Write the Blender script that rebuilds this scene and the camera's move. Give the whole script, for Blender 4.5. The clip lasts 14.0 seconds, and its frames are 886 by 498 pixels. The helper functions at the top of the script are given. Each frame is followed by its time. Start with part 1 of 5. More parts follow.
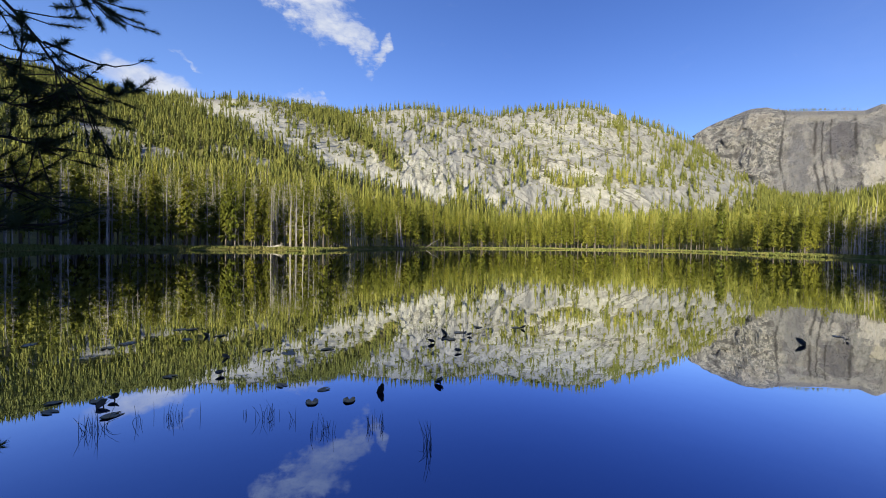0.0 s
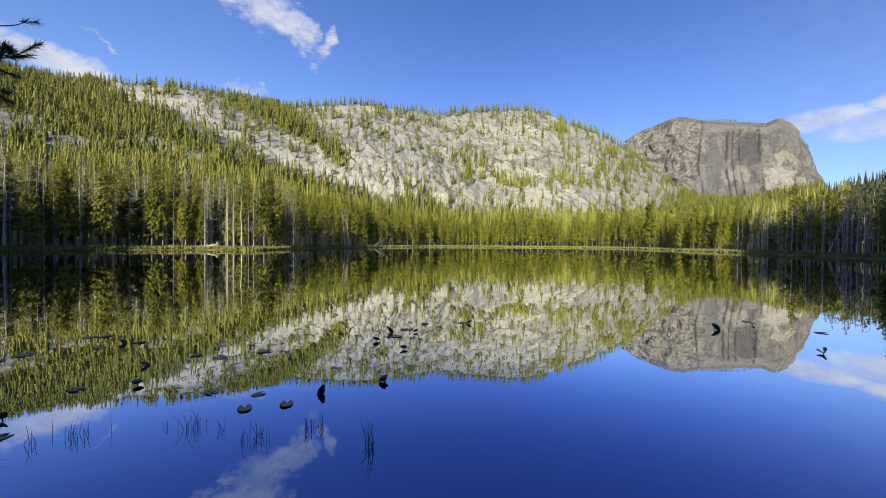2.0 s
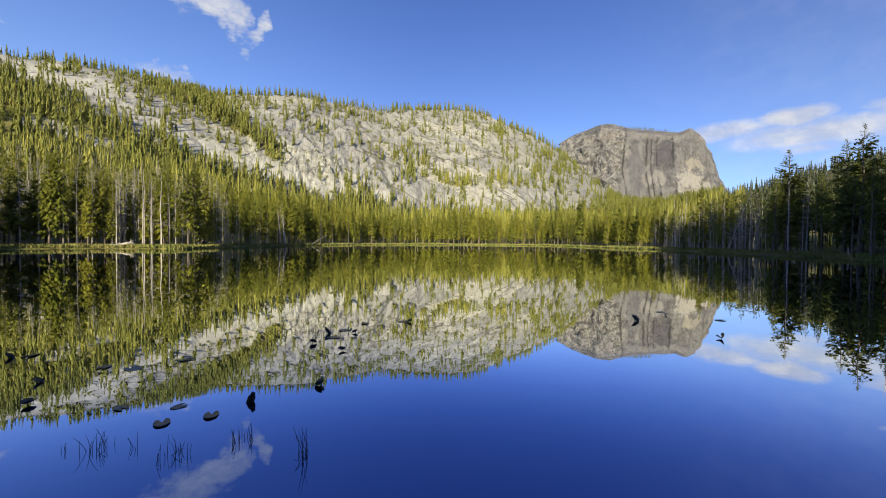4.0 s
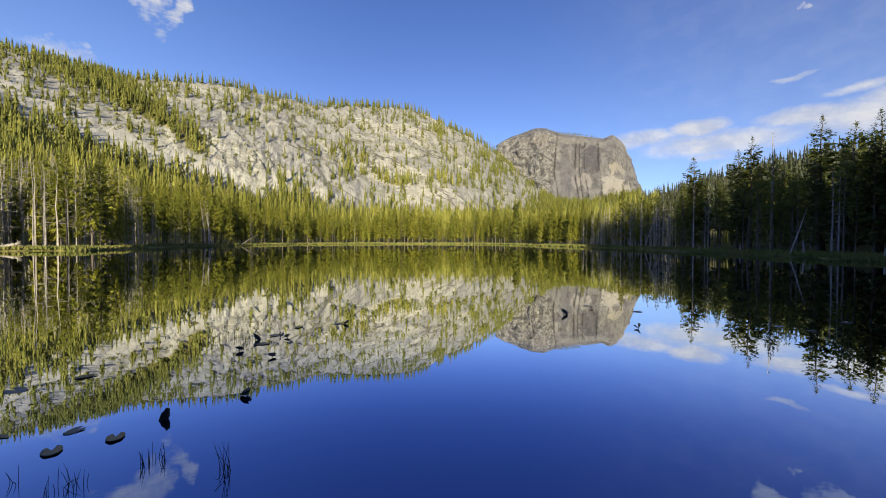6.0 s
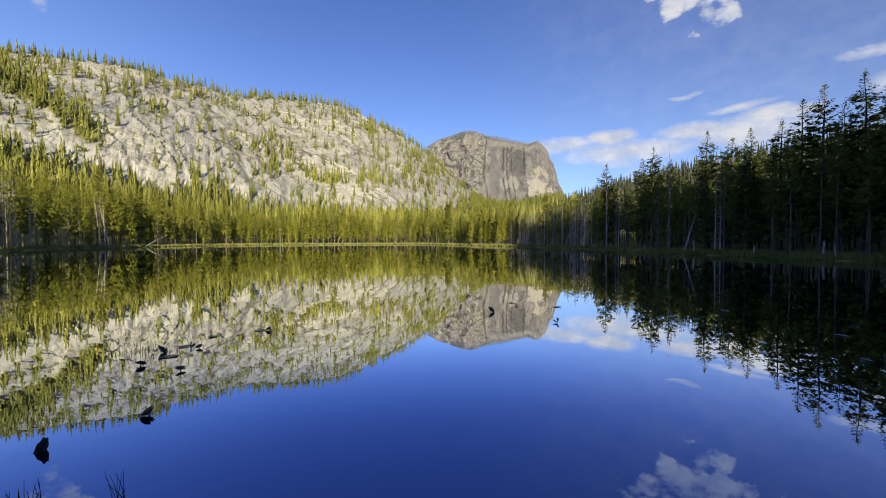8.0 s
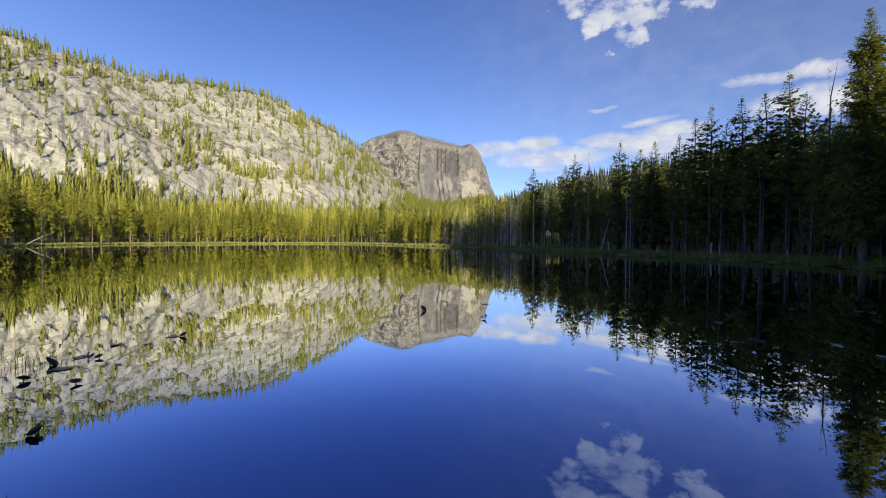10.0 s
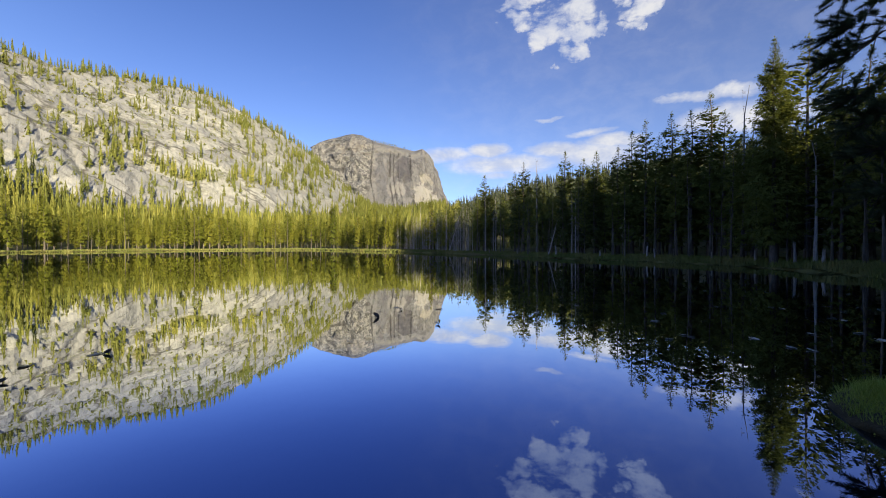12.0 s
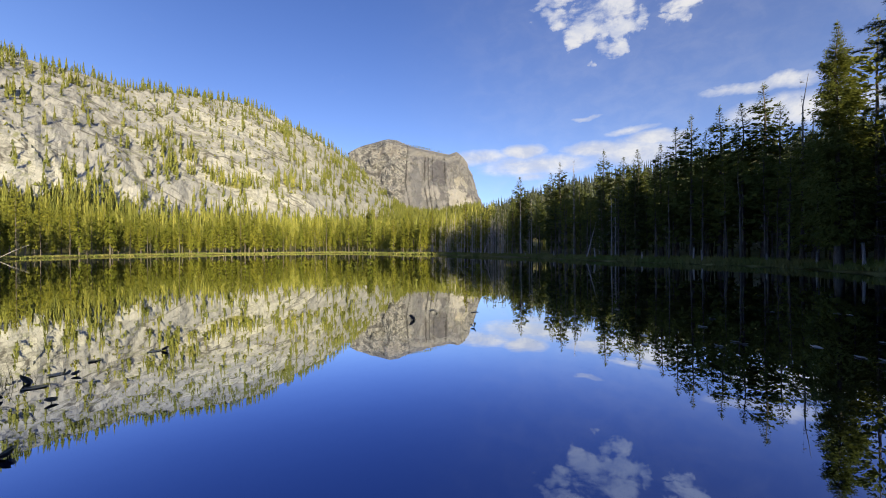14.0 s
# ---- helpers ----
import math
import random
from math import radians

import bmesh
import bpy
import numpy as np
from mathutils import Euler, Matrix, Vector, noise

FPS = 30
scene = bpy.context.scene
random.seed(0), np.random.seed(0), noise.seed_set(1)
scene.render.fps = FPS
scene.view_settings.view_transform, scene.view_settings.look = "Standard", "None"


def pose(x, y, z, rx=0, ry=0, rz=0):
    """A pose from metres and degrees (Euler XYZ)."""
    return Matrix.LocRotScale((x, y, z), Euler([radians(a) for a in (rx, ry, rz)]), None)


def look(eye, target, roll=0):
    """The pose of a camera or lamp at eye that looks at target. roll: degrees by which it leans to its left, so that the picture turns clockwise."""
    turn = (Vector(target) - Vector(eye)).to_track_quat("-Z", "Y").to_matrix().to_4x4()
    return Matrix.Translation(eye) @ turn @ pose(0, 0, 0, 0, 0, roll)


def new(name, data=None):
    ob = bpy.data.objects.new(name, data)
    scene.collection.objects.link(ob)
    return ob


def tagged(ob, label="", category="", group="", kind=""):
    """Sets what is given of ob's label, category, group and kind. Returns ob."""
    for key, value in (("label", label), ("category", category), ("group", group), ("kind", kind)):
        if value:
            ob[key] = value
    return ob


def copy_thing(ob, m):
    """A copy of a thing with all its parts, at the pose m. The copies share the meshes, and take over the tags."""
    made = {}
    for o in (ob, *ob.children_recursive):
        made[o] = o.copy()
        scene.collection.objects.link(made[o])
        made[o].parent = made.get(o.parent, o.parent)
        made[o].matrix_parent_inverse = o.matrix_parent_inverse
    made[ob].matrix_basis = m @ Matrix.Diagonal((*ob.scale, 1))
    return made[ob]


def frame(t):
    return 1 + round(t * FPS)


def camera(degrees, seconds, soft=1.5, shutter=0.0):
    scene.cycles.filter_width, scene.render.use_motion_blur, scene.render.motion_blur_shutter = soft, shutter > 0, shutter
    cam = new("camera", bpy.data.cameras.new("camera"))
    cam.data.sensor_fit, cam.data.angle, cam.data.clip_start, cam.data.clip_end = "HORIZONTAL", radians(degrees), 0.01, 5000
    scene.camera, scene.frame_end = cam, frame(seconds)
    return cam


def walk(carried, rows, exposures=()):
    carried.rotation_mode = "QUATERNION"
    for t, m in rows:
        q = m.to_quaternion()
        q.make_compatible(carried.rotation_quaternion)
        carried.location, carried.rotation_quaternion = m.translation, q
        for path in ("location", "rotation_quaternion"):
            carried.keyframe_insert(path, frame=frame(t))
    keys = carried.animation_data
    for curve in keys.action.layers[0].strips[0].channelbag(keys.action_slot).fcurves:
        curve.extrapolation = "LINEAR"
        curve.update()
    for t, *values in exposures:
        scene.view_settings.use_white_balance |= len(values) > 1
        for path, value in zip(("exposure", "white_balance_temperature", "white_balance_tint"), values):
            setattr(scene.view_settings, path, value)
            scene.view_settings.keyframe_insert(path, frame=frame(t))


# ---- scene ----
cam = camera(97.83, 14.0, soft=1.0)
# seconds, x, y, z, yaw, pitch, roll
PATH = [
    (0, -0.003, 0.001, 1.607, 0, -0.699, -0.768),
    (0.5, 0.009, 0.005, 1.599, -1.639, -0.812, -0.689),
    (1, 0.027, 0.022, 1.578, -3.487, -0.775, -0.557),
    (1.5, 0.044, 0.057, 1.568, -5.52, -0.854, -0.5),
    (2, 0.053, 0.064, 1.563, -7.594, -0.853, -0.475),
    (2.5, 0.063, 0.056, 1.568, -9.727, -0.859, -0.435),
    (3, 0.072, 0.051, 1.576, -11.874, -0.973, -0.45),
    (5.5, 0.132, 0.059, 1.575, -22.649, -1.207, -0.22),
    (6, 0.147, 0.051, 1.582, -24.915, -1.224, -0.124),
    (6.5, 0.158, 0.041, 1.58, -27.181, -1.154, -0.041),
    (7, 0.166, 0.039, 1.582, -29.594, -1.213, 0.033),
    (7.5, 0.179, 0.019, 1.594, -32.172, -1.232, 0.051),
    (8, 0.194, 0.003, 1.6, -34.871, -1.216, 0.084),
    (10.5, 0.152, -0.135, 1.601, -46.75, -1.153, -0.226),
    (11, 0.155, -0.127, 1.609, -48.861, -1.012, -0.167),
    (11.5, 0.171, -0.114, 1.604, -50.645, -0.734, -0.113),
    (12, 0.172, -0.115, 1.606, -51.476, -0.465, 0.14),
    (12.5, 0.172, -0.112, 1.606, -51.135, -0.343, 0.232),
    (13, 0.164, -0.115, 1.611, -49.803, -0.19, 0.515),
    (13.5, 0.16, -0.126, 1.609, -48.066, -0.063, 0.542),
    (14, 0.155, -0.119, 1.606, -46.342, -0.023, 0.445),
]
# the film camera's brightness and white balance drift as it turns to the shade: seconds, stops, kelvin, tint
TONE = [(0.0, 1.02, 6350, 10), (3.0, 0.97, 6600, 10), (6.5, 0.96, 6900, 10), (8.0, 0.98, 6900, 10), (11.0, 1.07, 6900, 10), (14.0, 1.1, 7000, 10)]
walk(cam, [(t, pose(x, y, z, 90 + p, r, w)) for t, x, y, z, w, p, r in PATH], TONE)

# ---------------------------------------------------------------- light
SUN_AZ, SUN_EL = 204.0, 13.5
world = bpy.data.worlds.new("world")
scene.world = world
world.use_nodes = True


def direction(az, el):
    a, e = radians(az), radians(el)
    return Vector((math.sin(a) * math.cos(e), math.cos(a) * math.cos(e), math.sin(e)))


class Nodes:
    """Short hand for node trees."""

    def __init__(self, tree):
        self.tree = tree
        tree.nodes.clear()

    def add(self, kind, **values):
        node = self.tree.nodes.new(kind)
        for key, value in values.items():
            setattr(node, key, value)
        return node

    def link(self, a, b):
        self.tree.links.new(a, b)

    def put(self, value, socket):
        if hasattr(value, "is_output"):
            self.link(value, socket)
        else:
            socket.default_value = value

    def math(self, op, a, b=0.0, c=0.0, clamp=False):
        node = self.add("ShaderNodeMath", operation=op, use_clamp=clamp)
        for value, socket in zip((a, b, c), node.inputs):
            self.put(value, socket)
        return node.outputs[0]

    def dot(self, a, b):
        node = self.add("ShaderNodeVectorMath", operation="DOT_PRODUCT")
        self.put(a, node.inputs[0])
        self.put(b, node.inputs[1])
        return node.outputs["Value"]

    def ramp(self, value, low, high, a=0.0, b=1.0):
        node = self.add("ShaderNodeMapRange", interpolation_type="SMOOTHSTEP")
        for v, socket in zip((value, low, high, a, b), node.inputs):
            self.put(v, socket)
        return node.outputs[0]

    def mix(self, fac, a, b, blend="MIX"):
        node = self.add("ShaderNodeMix", data_type="RGBA", blend_type=blend)
        self.put(fac, node.inputs[0])
        self.put(a if hasattr(a, "is_output") else (*a, 1.0), node.inputs[6])
        self.put(b if hasattr(b, "is_output") else (*b, 1.0), node.inputs[7])
        return node.outputs[2]

    def noise(self, vector, scale, detail=4.0, rough=0.55, warp=0.0):
        node = self.add("ShaderNodeTexNoise")
        self.put(vector, node.inputs["Vector"])
        node.inputs["Scale"].default_value = scale
        node.inputs["Detail"].default_value = detail
        node.inputs["Roughness"].default_value = rough
        node.inputs["Distortion"].default_value = warp
        return node.outputs[0]

    def scaled(self, vector, scale):
        node = self.add("ShaderNodeMapping")
        self.link(vector, node.inputs["Vector"])
        node.inputs["Scale"].default_value = scale
        return node.outputs[0]


# clouds: azimuth, elevation, half width, half height (degrees), lean, strength
CLOUDS_LEFT = [
    (-17.0, 29.2, 5.4, 4.4, -35, 0.95), (-14.0, 26.8, 4.4, 2.2, -14, 1.0), (-9.2, 25.9, 2.6, 1.8, 50, 0.95), (-37.4, 18.0, 6.6, 1.9, -9, 0.95),
    (-33.7, 21.0, 2.0, 0.42, -14, 0.55), (-19.2, 19.2, 4.4, 0.62, -6, 0.6), (-21.5, 31.0, 4.4, 3.2, -20, 0.85)]
CLOUDS_LOW = [
    (51.6, 13.1, 8.0, 1.43, 0, 0.8), (58.2, 13.7, 3.9, 1.43, 1, 1.05), (60.5, 11.8, 11.5, 1.95, 0, 0.85), (68.3, 13.4, 6.2, 1.43, -2, 0.95),
    (75.2, 14.1, 4.8, 1.23, -2, 1.05), (73.0, 12.4, 9.0, 2.73, -3, 0.9), (72.5, 15.3, 4.6, 0.65, 4, 0.72), (66.8, 17.4, 2.4, 0.44, 4, 0.72),
    (86.5, 17.9, 7.6, 1.2, -7, 0.85), (89.5, 14.7, 9.0, 2.47, -4, 0.95), (59.5, 10.2, 3.6, 0.91, 0, 0.7), (72, 9, 26, 5.5, 0, 0.5)]
CLOUDS_HIGH = [
    (66.9, 27.6, 3.7, 2.3, -15, 1.1), (71.2, 27.0, 3.9, 1.5, 24, 1.05), (74.4, 27.9, 2.0, 1.3, 20, 1), (70.2, 30.2, 3.7, 2.6, 0, 0.95),
    (69.2, 29.2, 6.0, 3.4, 0, 0.68), (62.9, 30.2, 2.8, 1.5, -10, 0.85), (62.1, 32.1, 3.6, 1.2, 0, 0.75), (79.4, 29.0, 3.5, 1.5, 5, 1),
    (78.6, 27.5, 2.2, 0.9, 15, 0.7), (65.5, 33.4, 5.5, 2.1, 0, 0.95), (80.5, 30.5, 4.0, 1.6, 6, 0.95), (95.5, 25.4, 2.6, 1, 5, 0.6),
    (72, 36.8, 11, 3.0, 0, 0.85)]


def build_world():
    n = Nodes(world.node_tree)
    sky = n.add("ShaderNodeTexSky", sky_type="NISHITA", sun_disc=False, sun_elevation=radians(SUN_EL),
                sun_rotation=radians(SUN_AZ), altitude=2400.0, air_density=1.0, dust_density=2.6, ozone_density=5.0)
    way = n.add("ShaderNodeTexCoord").outputs["Generated"]
    height = n.dot(way, (0, 0, 1))
    billow = n.add("ShaderNodeTexNoise")
    n.link(way, billow.inputs["Vector"])
    billow.inputs["Scale"].default_value, billow.inputs["Detail"].default_value = 16.0, 6.0
    away = n.add("ShaderNodeVectorMath", operation="SUBTRACT")
    n.link(billow.outputs["Color"], away.inputs[0])
    away.inputs[1].default_value = (0.5, 0.5, 0.5)
    ragged = n.add("ShaderNodeVectorMath", operation="SCALE")
    n.link(away.outputs[0], ragged.inputs[0])
    n.link(n.ramp(height, 0.27, 0.42, 0.02, 0.15), ragged.inputs["Scale"])
    torn = n.add("ShaderNodeVectorMath", operation="ADD")
    n.link(way, torn.inputs[0])
    n.link(ragged.outputs[0], torn.inputs[1])
    torn = torn.outputs[0]
    total = low = None
    for az, el, w, h, lean, strength in CLOUDS_LEFT + CLOUDS_LOW + CLOUDS_HIGH:
        d = direction(az, el)
        right = Vector((d.y, -d.x, 0)).normalized()
        up = right.cross(d)
        a = radians(lean)
        u, v = right * math.cos(a) + up * math.sin(a), up * math.cos(a) - right * math.sin(a)
        x = n.math("DIVIDE", n.dot(torn, u), math.sin(radians(w)))
        y = n.math("DIVIDE", n.dot(torn, v), math.sin(radians(h)))
        r2 = n.math("ADD", n.math("MULTIPLY", x, x), n.math("MULTIPLY", y, y))
        front = n.math("GREATER_THAN", n.dot(way, d), 0.3)
        blob = n.math("MULTIPLY", n.math("MULTIPLY", n.math("SUBTRACT", 1.0, r2, clamp=True), front), strength)
        if strength > 0.5:
            total = blob if total is None else n.math("MAXIMUM", total, blob)
        if el < 16:
            low = blob if low is None else n.math("MAXIMUM", low, blob)
    grain = n.noise(n.scaled(way, (1, 1, 1.7)), 17.0, 6.0, 0.6, 0.3)
    wisps = n.noise(n.scaled(way, (1, 1, 3.0)), 45.0, 5.0, 0.6, 0.6)
    puff = n.ramp(height, 0.27, 0.42, 0.75, 2.2)
    body = n.math("ADD", n.math("MULTIPLY_ADD", total, 1.6, -0.5), n.math("MULTIPLY", n.math("SUBTRACT", grain, 0.5), puff))
    body = n.math("ADD", body, n.math("MULTIPLY", n.math("SUBTRACT", wisps, 0.5), n.ramp(height, 0.27, 0.42, 0.45, 1.3)))
    cover = n.math("MULTIPLY", n.ramp(body, -0.3, 1.05), n.ramp(total, 0.0, 0.35))
    haze = n.math("ADD", low, n.math("MULTIPLY", n.math("SUBTRACT", grain, 0.5), 0.9))
    cover = n.math("MAXIMUM", cover, n.math("MULTIPLY", n.ramp(haze, 0.1, 0.9), 0.42))
    tint = n.mix(1.0, sky.outputs[0], n.mix(n.ramp(n.dot(way, (0, 0, 1)), 0.1, 0.6), SKY_LOW, SKY_HIGH), "MULTIPLY")
    glow = n.ramp(n.dot(way, direction(-75, 20)), 0.1, 1.0)
    tint = n.mix(1.0, tint, n.mix(glow, (1.0, 1.0, 1.0), (1.75, 1.65, 1.45)), "MULTIPLY")
    veil = n.math("MULTIPLY", n.ramp(n.dot(way, direction(92, 22)), 0.62, 1.0), n.math("MULTIPLY_ADD", grain, 0.10, 0.07))
    cover = n.math("MAXIMUM", cover, veil)
    white = n.mix(n.ramp(grain, 0.35, 0.7), CLOUD_SHADE, CLOUD_LIGHT)
    background = n.add("ShaderNodeBackground")
    n.link(n.mix(n.math("MULTIPLY", cover, 0.92), tint, white), background.inputs[0])
    background.inputs[1].default_value = SKY_STRENGTH
    n.link(background.outputs[0], n.add("ShaderNodeOutputWorld").inputs[0])


SKY_LOW, SKY_HIGH, SKY_STRENGTH = (1.28, 0.97, 0.98), (0.86, 0.77, 0.96), 0.108
CLOUD_SHADE, CLOUD_LIGHT = (2.5, 2.8, 3.6), (3.7, 3.8, 4.0)
build_world()

lamp = bpy.data.lights.new("sun", "SUN")
lamp.energy, lamp.angle, lamp.color = 5.0, radians(0.6), (1.0, 0.885, 0.62)
sun = new("sun", lamp)
sun.matrix_world = look(direction(SUN_AZ, SUN_EL) * 400, (0, 0, 0))

# ---------------------------------------------------------------- materials


def material(name, build):
    mat = bpy.data.materials.new(name)
    mat.use_nodes = True
    n = Nodes(mat.node_tree)
    surface = n.add("ShaderNodeBsdfPrincipled")
    surface.inputs["Specular IOR Level"].default_value = 0.25
    n.link(surface.outputs[0], n.add("ShaderNodeOutputMaterial").inputs[0])
    build(n, surface)
    return mat


def position(n):
    return n.add("ShaderNodeNewGeometry").outputs["Position"]


def bump(n, height, distance, surface, strength=1.0):
    node = n.add("ShaderNodeBump")
    node.inputs["Strength"].default_value = strength
    node.inputs["Distance"].default_value = distance
    n.put(height, node.inputs["Height"])
    n.link(node.outputs[0], surface.inputs["Normal"])


def dome_look(n, s):
    """Grey granite: craggy on one flank, dark water streaks down the smooth cliff, a pale patch at its foot."""
    p = position(n)
    side, height = n.dot(p, (0.766, -0.643, 0.0)), n.dot(p, (0.0, 0.0, 1.0))
    crag = n.noise(p, 0.03, 7.0, 0.68, 0.2)
    mid = n.noise(p, 0.07, 6.0, 0.7, 0.1)
    streak = n.noise(n.scaled(p, (0.05, 0.05, 0.004)), 1.0, 6.0, 0.64, 0.25)
    broad = n.noise(p, 0.010, 4.0, 0.55, 0.6)
    smooth = n.ramp(n.math("MULTIPLY_ADD", broad, 120.0, side), 60.0, 110.0)
    # the broken flank: pale ribs, dark blotches
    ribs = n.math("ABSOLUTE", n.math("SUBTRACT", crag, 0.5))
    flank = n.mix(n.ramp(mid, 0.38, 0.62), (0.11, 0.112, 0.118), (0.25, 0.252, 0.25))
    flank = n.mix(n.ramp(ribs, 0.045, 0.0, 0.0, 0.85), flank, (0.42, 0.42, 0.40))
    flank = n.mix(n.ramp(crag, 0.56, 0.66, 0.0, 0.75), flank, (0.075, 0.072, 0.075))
    # the cliff: grey, streaked with seepage
    cliff = n.mix(n.ramp(streak, 0.42, 0.60), (0.255, 0.26, 0.268), (0.165, 0.165, 0.178))
    cliff = n.mix(n.ramp(mid, 0.54, 0.66, 0.0, 0.5), cliff, (0.29, 0.282, 0.26))
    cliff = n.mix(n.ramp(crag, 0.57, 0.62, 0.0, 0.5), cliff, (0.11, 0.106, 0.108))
    colour = n.mix(smooth, flank, cliff)

    def spot(at, wide, up, tall, wobble=0.55):
        """A ragged patch on the face: where, how wide, how high."""
        a = n.math("DIVIDE", n.math("SUBTRACT", side, at), wide)
        b = n.math("DIVIDE", n.math("SUBTRACT", height, up), tall)
        r = n.math("ADD", n.math("MULTIPLY", a, a), n.math("MULTIPLY", b, b))
        r = n.math("ADD", r, n.math("MULTIPLY", n.math("SUBTRACT", crag, 0.5), wobble * 8.0))
        return n.ramp(r, 1.15, 0.55)

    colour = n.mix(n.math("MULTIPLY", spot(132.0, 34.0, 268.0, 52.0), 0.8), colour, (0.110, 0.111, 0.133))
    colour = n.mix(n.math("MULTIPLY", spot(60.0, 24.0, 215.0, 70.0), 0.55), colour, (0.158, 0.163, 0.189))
    colour = n.mix(n.math("MULTIPLY", spot(205.0, 52.0, 178.0, 46.0, 0.8), 0.85), colour, (0.451, 0.446, 0.424))
    colour = n.mix(n.math("MULTIPLY", spot(218.0, 26.0, 240.0, 22.0, 1.2), 0.55), colour, (0.499, 0.480, 0.408))
    colour = n.mix(n.math("MULTIPLY", spot(110.0, 30.0, 190.0, 26.0, 1.0), 0.5), colour, (0.403, 0.396, 0.382))
    colour = n.mix(n.math("MULTIPLY", spot(-25.0, 62.0, 345.0, 26.0, 1.6), 0.4), colour, (0.384, 0.356, 0.307))
    sway = n.math("MULTIPLY_ADD", n.noise(n.scaled(p, (0.004, 0.004, 0.006)), 1.0, 6.0, 0.55), 40.0, -20.0)
    for place, wide in ((27.0, 4.5), (91.0, 5.0), (104.0, 3.0), (120.0, 3.5), (164.0, 6.0)):
        gap = n.math("ABSOLUTE", n.math("SUBTRACT", n.math("ADD", side, sway), place))
        colour = n.mix(n.math("MULTIPLY", n.ramp(gap, 0.0, wide, 0.85, 0.0), n.ramp(streak, 0.40, 0.50, 0.25, 1.0)), colour, (0.048, 0.047, 0.050))
    colour = n.mix(n.math("MULTIPLY", n.ramp(n.math("MULTIPLY_ADD", crag, 60.0, height), 350.0, 366.0), n.ramp(side, 20.0, 60.0)), colour, (0.269, 0.269, 0.265))
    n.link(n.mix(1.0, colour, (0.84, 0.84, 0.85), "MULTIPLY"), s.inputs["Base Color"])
    s.inputs["Roughness"].default_value = 0.9
    bump(n, n.math("ADD", n.math("MULTIPLY", crag, 3.0), mid), 14.0, s, 1.0)


def foliage(a, b, c, scale=0.22, through_light=0.06):
    def build(n, s):
        geo = n.add("ShaderNodeNewGeometry")
        tree = n.noise(n.scaled(geo.outputs["Position"], (1, 1, 0.25)), scale, 2.0, 0.5)
        leaf = geo.outputs["Random Per Island"]
        own = n.add("ShaderNodeObjectInfo").outputs["Random"]
        tone = n.math("ADD", n.math("MULTIPLY", n.ramp(tree, 0.36, 0.64), 0.55), n.math("MULTIPLY", own, 0.45))
        colour = n.mix(tone, a, b)
        colour = n.mix(n.math("MULTIPLY", leaf, 0.6), colour, c)
        n.link(colour, s.inputs["Base Color"])
        s.inputs["Roughness"].default_value = 0.7
        s.inputs["Specular IOR Level"].default_value = 0.15
        glow = n.add("ShaderNodeBsdfTranslucent")
        n.link(colour, glow.inputs[0])
        mixer = n.add("ShaderNodeMixShader")
        mixer.inputs[0].default_value = through_light
        n.link(s.outputs[0], mixer.inputs[1])
        n.link(glow.outputs[0], mixer.inputs[2])
        for node in n.tree.nodes:
            if node.bl_idname == "ShaderNodeOutputMaterial":
                n.link(mixer.outputs[0], node.inputs[0])
    return build


def bark(a, b, rough=0.9):
    def build(n, s):
        p = position(n)
        grain = n.noise(n.scaled(p, (9, 9, 1.6)), 1.0, 5.0, 0.65)
        patch = n.noise(p, 0.8, 3.0)
        colour = n.mix(n.ramp(grain, 0.32, 0.7), a, b)
        colour = n.mix(n.ramp(patch, 0.45, 0.7, 0.0, 0.5), colour, tuple(v * 0.6 for v in a))
        n.link(colour, s.inputs["Base Color"])
        s.inputs["Roughness"].default_value = rough
        bump(n, grain, 0.02, s, 0.8)
    return build


